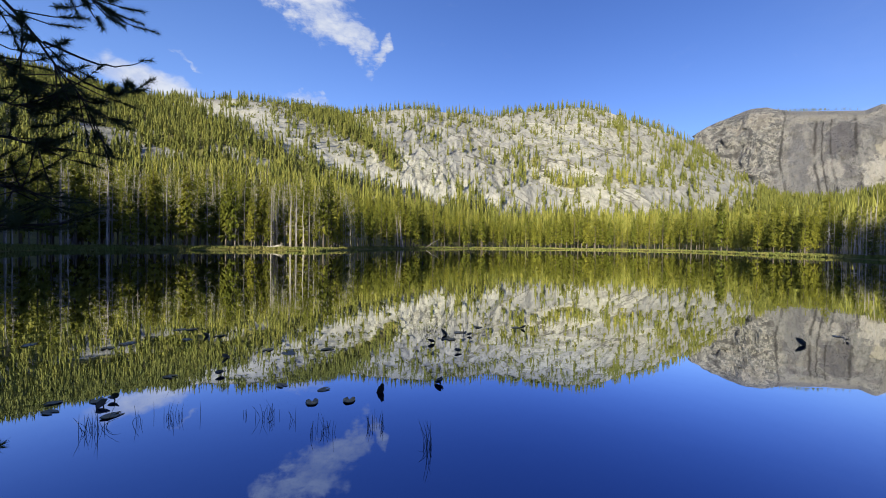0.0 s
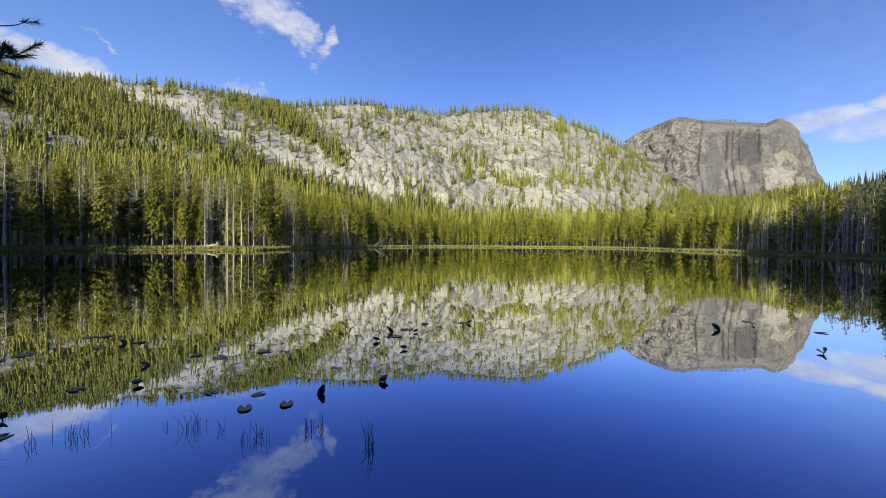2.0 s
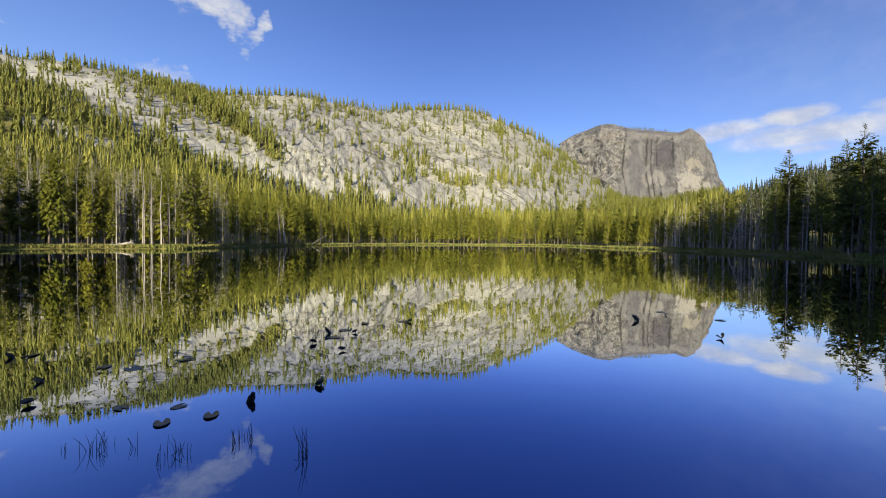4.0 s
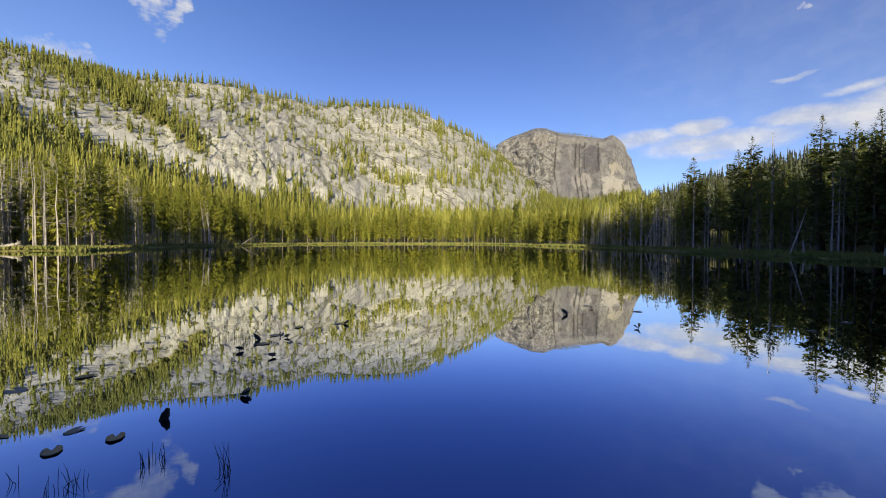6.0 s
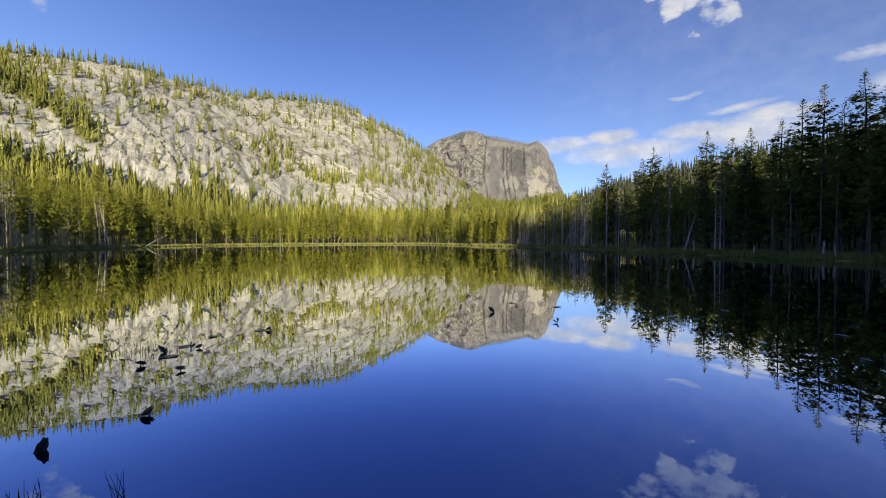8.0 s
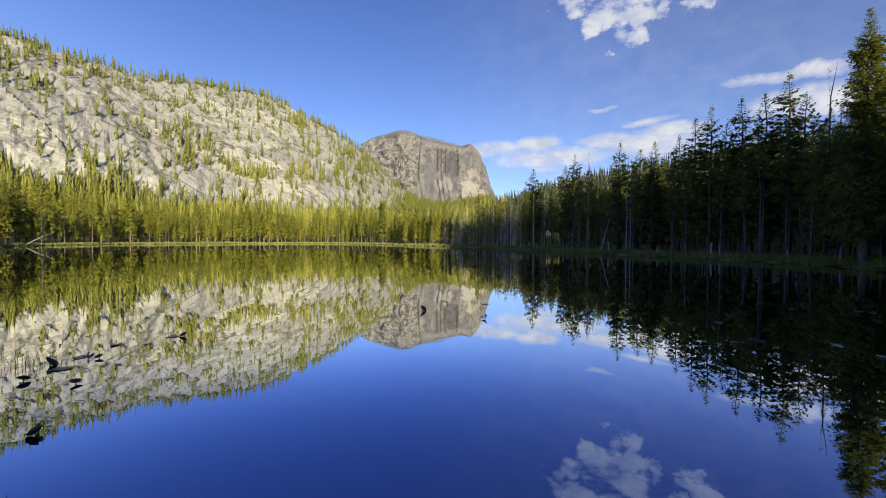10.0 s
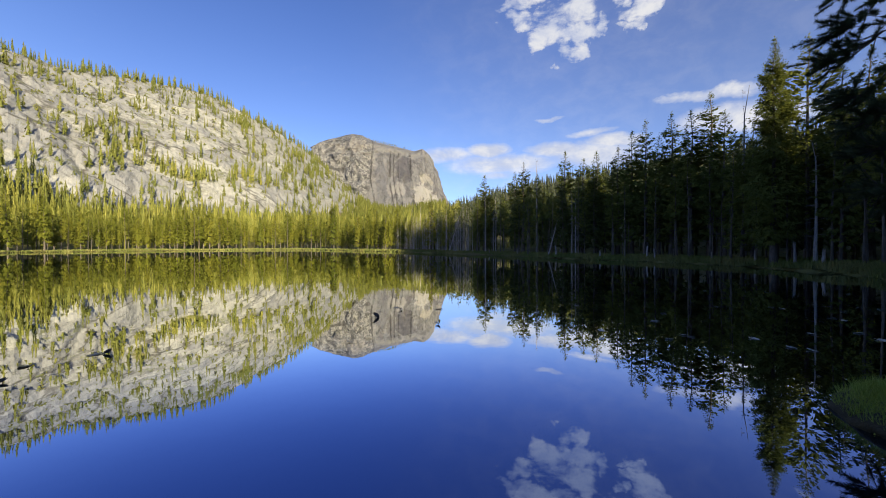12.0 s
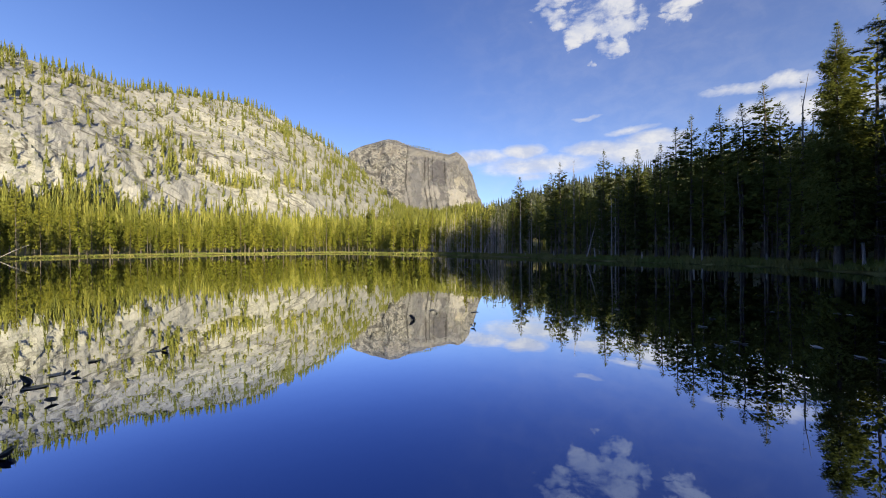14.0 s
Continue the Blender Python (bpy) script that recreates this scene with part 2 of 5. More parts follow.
def ground_look(n, s):
    p = position(n)
    big, mid, fine = n.noise(p, 0.02, 4.0), n.noise(p, 0.25, 5.0, 0.6), n.noise(p, 4.0, 5.0, 0.7)
    colour = n.mix(n.ramp(mid, 0.35, 0.65), (0.15, 0.155, 0.04), (0.24, 0.22, 0.07))
    colour = n.mix(n.ramp(big, 0.4, 0.7, 0.0, 0.7), colour, (0.13, 0.10, 0.06))
    colour = n.mix(n.ramp(fine, 0.4, 0.8, 0.0, 0.6), colour, (0.06, 0.055, 0.025))
    # bare granite above the benches, forest litter below; its joints run down to the right
    along = n.add("ShaderNodeCombineXYZ")
    n.link(n.math("MULTIPLY", n.dot(p, (0.78, 0.05, -0.62)), 0.011), along.inputs[0])
    n.link(n.math("MULTIPLY", n.dot(p, (0.0, 1.0, 0.0)), 0.003), along.inputs[1])
    n.link(n.math("MULTIPLY", n.dot(p, (0.62, 0.05, 0.78)), 0.05), along.inputs[2])
    east = n.ramp(n.dot(p, (0.866, -0.5, 0.0)), -60.0, 30.0, 0.0, 0.16)
    p = n.scaled(p, (1.0, 0.2, 1.0))
    joints = n.noise(n.scaled(along.outputs[0], (3.0, 3.0, 3.0)), 1.0, 8.0, 0.74, 0.1)
    sway = n.add("ShaderNodeTexNoise")
    n.link(along.outputs[0], sway.inputs["Vector"])
    sway.inputs["Scale"].default_value, sway.inputs["Detail"].default_value = 2.2, 5.0
    bent = n.add("ShaderNodeVectorMath", operation="MULTIPLY_ADD")
    n.link(sway.outputs["Color"], bent.inputs[0])
    bent.inputs[1].default_value = (0.32, 0.32, 0.32)
    n.link(n.scaled(along.outputs[0], (1.0, 0.6, 0.45)), bent.inputs[2])
    small, fine_grain = n.noise(p, 0.16, 6.0, 0.72), n.noise(p, 0.4, 4.0, 0.7)
    cells = []
    for size in (1.0, 2.7):
        slab = n.add("ShaderNodeTexVoronoi", feature="F1")
        slab.inputs["Scale"].default_value = size
        n.link(bent.outputs[0], slab.inputs["Vector"])
        cells.append(n.dot(slab.outputs["Color"], (1.0, 0.0, 0.0)))
    patch = n.noise(n.scaled(along.outputs[0], (0.7, 0.7, 0.5)), 1.0, 6.0, 0.6)
    tone = n.math("ADD", n.math("MULTIPLY", cells[0], 0.34), n.math("MULTIPLY_ADD", patch, 0.9, -0.05))
    # the smooth grey tone takes a larger share towards the eastern end
    smooth = n.ramp(n.math("ADD", tone, east), 0.56, 0.62)
    broken = n.mix(n.ramp(n.math("MULTIPLY_ADD", cells[1], 0.22, small), 0.50, 0.72), ROCK_LIGHT, (0.226, 0.228, 0.206))
    broken = n.mix(n.ramp(joints, 0.55, 0.61, 0.0, 0.5), broken, (0.13, 0.125, 0.112))
    broken = n.mix(n.ramp(fine_grain, 0.55, 0.62, 0.0, 0.45), broken, (0.11, 0.108, 0.092))
    runs = n.noise(n.scaled(p, (0.22, 0.22, 0.03)), 1.0, 4.0, 0.6)
    face = n.mix(n.ramp(runs, 0.42, 0.62), (0.258, 0.262, 0.25), ROCK_DARK)
    face = n.mix(n.ramp(small, 0.57, 0.66, 0.0, 0.6), face, (0.14, 0.138, 0.13))
    rock = n.mix(smooth, broken, face)
    for size, wide, depth in ((1.0, 0.024, 0.9), (2.7, 0.042, 0.65), (6.0, 0.05, 0.4)):
        crack = n.add("ShaderNodeTexVoronoi", feature="DISTANCE_TO_EDGE")
        crack.inputs["Scale"].default_value = size
        n.link(bent.outputs[0], crack.inputs["Vector"])
        rock = n.mix(n.math("MULTIPLY", n.ramp(crack.outputs[0], 0.0, wide, depth, 0.0), n.ramp(n.noise(p, 0.03 * size, 3.0), 0.46, 0.56)), rock, (0.065, 0.062, 0.055))
    rock = n.mix(n.ramp(n.noise(p, 0.09, 6.0, 0.75), 0.57, 0.63, 0.0, 0.6), rock, (0.13, 0.145, 0.035))
    fresh = n.add("ShaderNodeAttribute", attribute_name="fresh").outputs["Fac"]
    fresh = n.math("ADD", fresh, n.math("MULTIPLY", n.math("SUBTRACT", small, 0.5), 1.2))
    rock = n.mix(n.ramp(fresh, 0.25, 0.85, 0.0, 0.6), rock, (0.45, 0.45, 0.41))
    bare = n.add("ShaderNodeAttribute", attribute_name="bare").outputs["Fac"]
    edge = n.math("ADD", bare, n.math("MULTIPLY", n.math("SUBTRACT", mid, 0.5), 0.5))
    n.link(n.mix(n.ramp(edge, 0.35, 0.6), colour, rock), s.inputs["Base Color"])
    s.inputs["Roughness"].default_value = 0.95
    bump(n, n.math("ADD", n.math("MULTIPLY", small, 1.3), n.math("MULTIPLY", joints, 0.5)), 1.5, s, 1.0)


ROCK_LIGHT, ROCK_DARK = (0.335, 0.338, 0.303), (0.198, 0.203, 0.20)


def water_look(n, s):
    s.inputs["Base Color"].default_value = (0.001, 0.002, 0.006, 1)
    s.inputs["Roughness"].default_value = 0.25
    s.inputs["Specular IOR Level"].default_value = 0.0
    p = position(n)
    ripple = n.math("ADD", n.noise(p, 0.9, 3.0), n.math("MULTIPLY", n.noise(n.scaled(p, (1, 0.5, 1)), 0.12, 3.0), 6.0))
    relief = n.add("ShaderNodeBump")
    relief.inputs["Strength"].default_value = 0.6
    relief.inputs["Distance"].default_value = 0.0022
    n.link(ripple, relief.inputs["Height"])
    fresnel = n.add("ShaderNodeFresnel")
    fresnel.inputs["IOR"].default_value = 1.333
    n.link(relief.outputs[0], fresnel.inputs["Normal"])
    gloss = n.add("ShaderNodeBsdfGlossy")
    gloss.inputs["Roughness"].default_value = 0.006
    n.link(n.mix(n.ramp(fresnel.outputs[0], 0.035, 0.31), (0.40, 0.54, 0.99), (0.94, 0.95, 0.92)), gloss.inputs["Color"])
    n.link(relief.outputs[0], gloss.inputs["Normal"])
    mixer = n.add("ShaderNodeMixShader")
    n.link(n.math("MAXIMUM", n.ramp(fresnel.outputs[0], 0.02, 0.24, 0.33, 0.9), fresnel.outputs[0]), mixer.inputs[0])
    n.link(s.outputs[0], mixer.inputs[1])
    n.link(gloss.outputs[0], mixer.inputs[2])
    for node in n.tree.nodes:
        if node.bl_idname == "ShaderNodeOutputMaterial":
            n.link(mixer.outputs[0], node.inputs[0])


GROUND = material("forest_floor_and_granite", ground_look)
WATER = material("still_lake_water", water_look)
DOME_ROCK = material("dome_granite", dome_look)
NEEDLES = material("conifer_needles", foliage((0.14, 0.165, 0.026), (0.285, 0.275, 0.042), (0.08, 0.098, 0.016), 0.22, 0.3))
NEEDLES_SLOPE = material("slope_needles", foliage((0.155, 0.178, 0.038), (0.31, 0.29, 0.066), (0.09, 0.108, 0.024)))
NEEDLES_FAR = material("distant_needles", foliage((0.10, 0.122, 0.028), (0.205, 0.20, 0.045), (0.058, 0.072, 0.018), 0.12))
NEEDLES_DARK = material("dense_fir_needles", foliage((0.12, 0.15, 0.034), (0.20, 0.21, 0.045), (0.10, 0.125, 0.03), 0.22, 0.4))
# the same needles darkened: the shore forest's shade is put into the colour
NEEDLES_SHADED = material("dark_spruce_needles", foliage((0.06, 0.08, 0.022), (0.11, 0.12, 0.03), (0.045, 0.06, 0.018), 0.22, 0.2))
# haze and shade of the low hill are mixed into this needle colour
NEEDLES_HAZED = material("dull_needles", foliage((0.045, 0.058, 0.042), (0.075, 0.085, 0.055), (0.035, 0.045, 0.032)))
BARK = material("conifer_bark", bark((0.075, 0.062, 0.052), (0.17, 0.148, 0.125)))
DEAD = material("weathered_dead_wood", bark((0.19, 0.178, 0.168), (0.37, 0.35, 0.33)))

# ---------------------------------------------------------------- small tools


def value_noise(p, seed=0):
    """Smooth noise in -1..1 at the rows of p (n x 3)."""
    i = np.floor(p).astype(np.int64)
    f = p - i
    f = f * f * (3 - 2 * f)
    out = np.zeros(len(p))
    for dx in (0, 1):
        for dy in (0, 1):
            for dz in (0, 1):
                h = (i[:, 0] + dx) * 374761393 + (i[:, 1] + dy) * 668265263 + (i[:, 2] + dz) * 1274126177 + seed * 974634541
                h = (h ^ (h >> 13)) * 1103515245
                h = ((h ^ (h >> 16)) & 0xFFFFFF) / 0x7FFFFF - 1.0
                out += h * (f[:, 0] if dx else 1 - f[:, 0]) * (f[:, 1] if dy else 1 - f[:, 1]) * (f[:, 2] if dz else 1 - f[:, 2])
    return out


def fbm(p, octaves=4, seed=0, gain=0.5):
    out, a = np.zeros(len(p)), 1.0
    for k in range(octaves):
        out += a * value_noise(p * 2.03 ** k, seed + k)
        a *= gain
    return out


def raw_mesh(name, verts, faces, mat, smooth=False):
    """A mesh from arrays; faces is n x 3 or n x 4."""
    faces = np.asarray(faces, dtype=np.int32)
    k = faces.shape[1]
    me = bpy.data.meshes.new(name)
    me.vertices.add(len(verts))
    me.vertices.foreach_set("co", np.asarray(verts, dtype=np.float32).ravel())
    me.loops.add(faces.size)
    me.loops.foreach_set("vertex_index", faces.ravel())
    me.polygons.add(len(faces))
    me.polygons.foreach_set("loop_start", np.arange(0, faces.size, k, dtype=np.int32))
    me.polygons.foreach_set("loop_total", np.full(len(faces), k, dtype=np.int32))
    me.polygons.foreach_set("use_smooth", np.full(len(faces), smooth))
    me.materials.append(mat)
    me.update(calc_edges=True)
    return me


def under(ob, parent):
    ob.parent = parent
    return ob


def part(name, bm, mat, parent, label="", smooth=True):
    """Links a bmesh as one mesh object under a thing or a part."""
    me = bpy.data.meshes.new(name)
    bm.to_mesh(me)
    bm.free()
    me.materials.append(mat)
    for poly in me.polygons:
        poly.use_smooth = smooth
    ob = under(new(name, me), parent) if parent else new(name, me)
    return tagged(ob, label)


def tube(points, radii, sides=7):
    """Verts and quads of a tapering tube along points."""
    points = [Vector(p) for p in points]
    verts, faces = [], []
    for i, p in enumerate(points):
        along = (points[min(i + 1, len(points) - 1)] - points[max(i - 1, 0)]).normalized()
        side = along.cross(Vector((0.31, 0.95, 0.1))).normalized()
        other = along.cross(side)
        for k in range(sides):
            a = 2 * math.pi * k / sides
            verts.append(p + radii[i] * (math.cos(a) * side + math.sin(a) * other))
    for i in range(len(points) - 1):
        for k in range(sides):
            a, b = i * sides + k, i * sides + (k + 1) % sides
            faces.append((a, b, b + sides, a + sides))
    return [tuple(v) for v in verts], faces


def joined(pieces):
    """One list of verts and faces from several."""
    verts, faces = [], []
    for v, f in pieces:
        n = len(verts)
        verts += v
        faces += [tuple(i + n for i in q) for q in f]
    return verts, faces


# ---------------------------------------------------------------- lie of the land
# the lake's edge: azimuth seen from the standpoint, and distance
SHORE_AZ = (-180, -120, -90, -74, -66, -60, -56, -52, -46, -40, -29, -22, -18, -14, -10, -3, 4, 13, 25, 32, 36, 40, 46,
            52, 58, 66, 75, 85, 93, 97, 100, 103, 106, 109, 116, 130, 180)
SHORE_R = (1, 1.2, 1.8, 2.2, 2.6, 3.2, 6, 62, 79, 80, 83, 80, 75, 88, 112, 128, 158, 176, 186, 180, 150, 122, 103,
           80, 68, 53, 45, 40, 34, 30.5, 29, 19, 9.5, 7, 5, 1.8, 1)
# behind the standpoint the slopes are unseen, raised to shade the near shores
HILL_AZ = (-180, -110, -75, -60, -45, -38, -33, -28, -23, -15, -7, -4, 1, 7, 14, 20, 23, 28, 32, 35, 38, 41, 45, 52, 60,
           70, 85, 100, 115, 150, 180)
RIDGE_EL = (12, 5, 10, 17.0, 16.4, 16.0, 17.1, 18.0, 18.2, 17.7, 18.8, 19.1, 18.7, 18.2, 18.6, 18.7, 17.7, 15.4, 12.9, 10.4, 7.8,
            5.2, 4.6, 5.2, 7.4, 9.2, 10, 11, 12, 12, 12)
RIDGE_R = (130, 130, 300, 700, 760, 745, 725, 705, 690, 665, 650, 645, 645, 660, 680, 680, 680, 690, 700, 720, 740, 760, 600,
           500, 450, 400, 320, 240, 150, 130, 130)
FOOT_EL = (12, 5, 8, 6, 7, 7.6, 8.3, 8.6, 8.4, 6.6, 4.6, 4.0, 3.2, 2.7, 2.5, 2.6, 2.7, 2.8, 2.8, 2.6, 2.4, 2.0, 1.6, 2.2, 3.2,
           4, 5.5, 8, 9, 11, 12)
FOOT_R = (60, 60, 140, 300, 325, 328, 328, 326, 322, 316, 312, 310, 310, 320, 330, 340, 340, 350, 380, 400, 420, 400, 350, 250,
          220, 180, 140, 100, 70, 60, 60)


def table(az, keys, values, blur):
    """A periodic table over the azimuth with rounded corners."""
    a = np.arange(-200, 200.01, 0.25)
    w = (a + 180) % 360 - 180
    v = np.interp(w, keys, values)
    k = np.exp(-0.5 * (np.arange(-24, 25) * 0.25 / blur) ** 2)
    return np.interp(az, a, np.convolve(np.pad(v, 24, mode="edge"), k / k.sum(), "valid"))


def shore(az):
    return table(az, SHORE_AZ, SHORE_R, 0.7)


def lie(x, y):
    """Height of the ground, and how bare the rock is, at plan points."""
    x, y = np.asarray(x, float), np.asarray(y, float)
    az, r = np.degrees(np.arctan2(x, y)), np.hypot(x, y)
    p = np.stack([x, y, 0 * x], 1)
    rs = shore(az) + value_noise(p * 0.12, 3) * np.clip(r / 60, 0.02, 1.4) + value_noise(p * 0.5, 4) * np.clip(r / 90, 0.02, 0.5)
    rf, ef = table(az, HILL_AZ, FOOT_R, 2.0), table(az, HILL_AZ, FOOT_EL, 2.0)
    rr, er = table(az, HILL_AZ, RIDGE_R, 1.5), table(az, HILL_AZ, RIDGE_EL, 0.9)
    zf, zr = rf * np.tan(np.radians(ef)), rr * np.tan(np.radians(er)) + 1.6
    s = r - rs
    bank = 0.28 * (1 - np.exp(-np.clip(s, 0, None) / 0.7)) + np.clip(s, 0, 25) * 0.022 + 0.1 * value_noise(p * 0.7, 5) * np.clip(s, 0, 1)
    bed = np.maximum(np.clip(s, None, 0) * 0.28 - 0.02, -2.5)
    t1 = np.clip((s - 14) / np.maximum(rf - rs - 14, 1), 0, 1)
    low = zf * t1 ** 1.25
    t2 = np.clip((r - rf) / (rr - rf), 0, 1)
    high = (zr - zf) * t2 ** 0.9
    back = np.clip(r - rr, 0, None)
    drop = -np.minimum(back * 0.22, np.maximum(zr - 30, 0) * 0.9)
    steep = np.clip((r - rf * 0.9) / 60, 0, 1) * np.clip((er - 4.5) / 2.5, 0, 1) * (1 - np.clip((az - 40.5) / 3, 0, 1)) * (1 - np.clip((-az - 60) / 5, 0, 1))
    # slabs and gullies that run down to the right, drawn out along the fall of the slope
    arc = az * 11.3
    p3 = np.stack([arc, r * 0.42, 0 * r], 1)
    warp = np.stack([value_noise(p3 / 33, 91), value_noise(p3 / 33, 92), 0 * r], 1) * 0.3
    q = np.stack([(arc * 0.75 - r * 0.25) / 80, (arc * 0.52 + r * 0.40) / 36, 0 * r], 1)
    slabs = 1 - np.abs(fbm(q + warp, 4, 11, 0.55)) * 2
    blocks = 1 - np.abs(fbm(p3 / 22 + warp, 4, 21, 0.6)) * 2
    plates = facets(q[:, 0] + warp[:, 0], q[:, 1] + warp[:, 1], 5) * 2.8 + facets(q[:, 0] * 2.6, q[:, 1] * 2.3 + warp[:, 1], 6) * 1.0
    rough = (slabs - 0.3) * 2.2 + (blocks - 0.3) * 1.1 + fbm(p3 / 6.5, 3, 31, 0.7) * 0.55 + plates
    rough *= np.interp(az, (-14, -2), (0.22, 1.0))
    rough *= steep * (1 - 0.62 * np.clip((r - rr + 90) / 90, 0, 1))
    gentle = fbm(p / 40, 3, 41) * np.clip(s / 60, 0, 1) * 1.6
    z = np.where(s > 0, bank + low + high + drop + rough + gentle, bed)
    return z, steep, s


def facets(u, v, seed):
    """Tilted flat plates, one to a cell."""
    i0, j0 = np.floor(u).astype(np.int64), np.floor(v).astype(np.int64)
    best, out = np.full(len(u), 9.0), np.zeros(len(u))

    def scramble(i, j, k):
        h = i * 374761393 + j * 668265263 + (seed * 7 + k) * 974634541
        h = (h ^ (h >> 13)) * 1103515245
        return ((h ^ (h >> 16)) & 0xFFFFFF) / 0xFFFFFF

    for di in (-1, 0, 1):
        for dj in (-1, 0, 1):
            i, j = i0 + di, j0 + dj
            du, dv = u - i - scramble(i, j, 1), v - j - scramble(i, j, 2)
            d = np.hypot(du, dv)
            plate = du * (scramble(i, j, 3) * 2 - 1) + dv * (scramble(i, j, 4) * 2 - 1) + (scramble(i, j, 5) - 0.5) * 0.7
            near = d < best
            best, out = np.where(near, d, best), np.where(near, plate, out)
    return out


def polar_sheet(az, r, name, mat):
    A, R = np.meshgrid(az, r, indexing="ij")
    x, y = (R * np.sin(np.radians(A))).ravel(), (R * np.cos(np.radians(A))).ravel()
    z, steep, s = lie(x, y)
    na, nr = len(az), len(r)
    i = (np.arange(na - 1)[:, None] * nr + np.arange(nr - 1)[None]).ravel()
    faces = np.stack([i, i + 1, i + nr + 1, i + nr], 1)
    me = raw_mesh(name, np.stack([x, y, z], 1), faces, mat, False)
    bare = me.attributes.new("bare", "FLOAT", "POINT")
    bare.data.foreach_set("value", np.clip(bareness(x, y, z, steep) * 1.3 + 0.25 * steep, 0, 1).astype(np.float32))
    fresh = me.attributes.new("fresh", "FLOAT", "POINT")
    fresh.data.foreach_set("value", bumps(x, y, z, PALE_SLABS).astype(np.float32))
    return me


# the upper edge of the closed forest on the hill
TREELINE_AZ = (-60, -35, -33, -30.5, -28, -24.4, -22.6, -19.6, -16.3, -12.8, -9.2, -5.4, -1.4, 2.7, 7, 15, 22, 30, 37, 39, 41)
TREELINE_EL = (30, 22, 16.4, 15.8, 14.9, 14.0, 12.9, 12.3, 10.7, 9.9, 9.2, 7.4, 6.0, 5.4, 4.9, 4.2, 3.8, 4.0, 4.6, 5.2, 7)
# stands of trees and ledges on the bare face: azimuth, elevation, half sizes, lean, weight
WOODED = [
    (-19, 17.2, 4.5, 1.3, -24, -1.0), (-12.5, 15.2, 5.0, 1.5, -32, -1.2), (-7.8, 12.3, 2.2, 1.5, -50, -1.0), (-27, 17.9, 4, 0.5, 0, -0.6),
    (-1.2, 14.6, 1.5, 1.1, -20, -0.8), (4.2, 17.2, 2.2, 0.7, -12, -0.7), (-4.5, 17.0, 3.0, 0.7, -10, -0.4), (8.5, 14.6, 0.8, 1.2, -20, -0.6),
    (10.6, 10.6, 1.4, 2.4, 28, -0.8), (13.5, 11.6, 2.0, 1.6, -50, -0.9), (17.5, 8.6, 5.0, 1.0, -8, -0.9), (26.0, 8.6, 5.0, 1.0, -14, -0.8),
    (24.5, 15.2, 2.2, 0.7, -28, -0.8), (33.0, 9.2, 2.6, 0.6, -36, -0.4), (30.0, 11.8, 3.0, 0.7, -30, -0.5)]
LEDGES = [
    (-41.5, 11.4, 2.6, 0.9, 0, 1.1), (-36.0, 10.2, 2.2, 0.8, 0, 1.1), (-29.5, 11.4, 2.4, 0.9, -10, 0.9), (-24.5, 9.8, 2.0, 1.2, -10, 0.8)]


# pale slabs, in the same terms
PALE_SLABS = [
    (-22.5, 14.4, 7.5, 1.9, -34, 0.9), (-31.0, 16.4, 5.5, 1.0, -8, 0.8), (-14.5, 10.9, 5.0, 1.5, -32, 0.9), (-7.0, 9.0, 6.0, 1.3, -20, 0.8),
    (4.0, 7.2, 7.0, 1.2, -10, 0.7), (19.0, 6.0, 8.0, 1.1, -4, 0.6)]


def bumps(x, y, z, patches):
    az, r = np.degrees(np.arctan2(x, y)), np.hypot(x, y)
    el = np.degrees(np.arctan2(z - 1.6, r))
    out = 0 * az
    for a, e, w, h, lean, weight in patches:
        c, s = math.cos(radians(lean)), math.sin(radians(lean))
        u, v = (az - a) * c + (el - e) * s, (el - e) * c - (az - a) * s
        out += weight * np.exp(-((u / w) ** 2 + (v / h) ** 2) * 1.1)
    return out


def bareness(x, y, z, steep):
    az = np.degrees(np.arctan2(x, y))
    el = np.degrees(np.arctan2(z - 1.6, np.hypot(x, y)))
    p = np.stack([x, y, z * 1.5], 1)
    over = el - np.interp(az, TREELINE_AZ, TREELINE_EL) + 0.9 * fbm(p / 30, 3, 53, 0.6)
    out = np.clip(0.5 + over * 0.8, 0, 1) + bumps(x, y, z, WOODED + LEDGES) + 0.6 * bumps(x, y, z, PALE_SLABS)
    return steep * np.clip(out + 0.30 * fbm(p / 38, 4, 51, 0.6), 0, 1.2)


fine_az = np.concatenate([np.arange(-64, -46, 0.5), np.arange(-46, 53, 0.24), np.arange(53, 114, 0.5)])
rest_az = np.arange(114, 296.1, 3.0)
rings = np.concatenate([[0.0, 0.6], np.geomspace(1, 24, 34), np.arange(25, 210, 2.5), np.arange(210, 790, 3.8), np.geomspace(803, 4800, 16)])
ground = tagged(new("ground", polar_sheet(np.concatenate([fine_az, rest_az]), rings, "ground", GROUND)),
                "forest floor and pale granite hillside round the lake", "ground", kind="structure")


def lake():
    bm = bmesh.new()
    bmesh.ops.create_circle(bm, cap_ends=True, radius=240, segments=96)
    me = bpy.data.meshes.new("water")
    bm.to_mesh(me)
    bm.free()
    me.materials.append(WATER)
    ob = new("water", me)
    ob.location = (0, 60, 0)
    return tagged(ob, "glassy still mountain lake mirroring hills and sky", "lake", kind="structure")


lake()


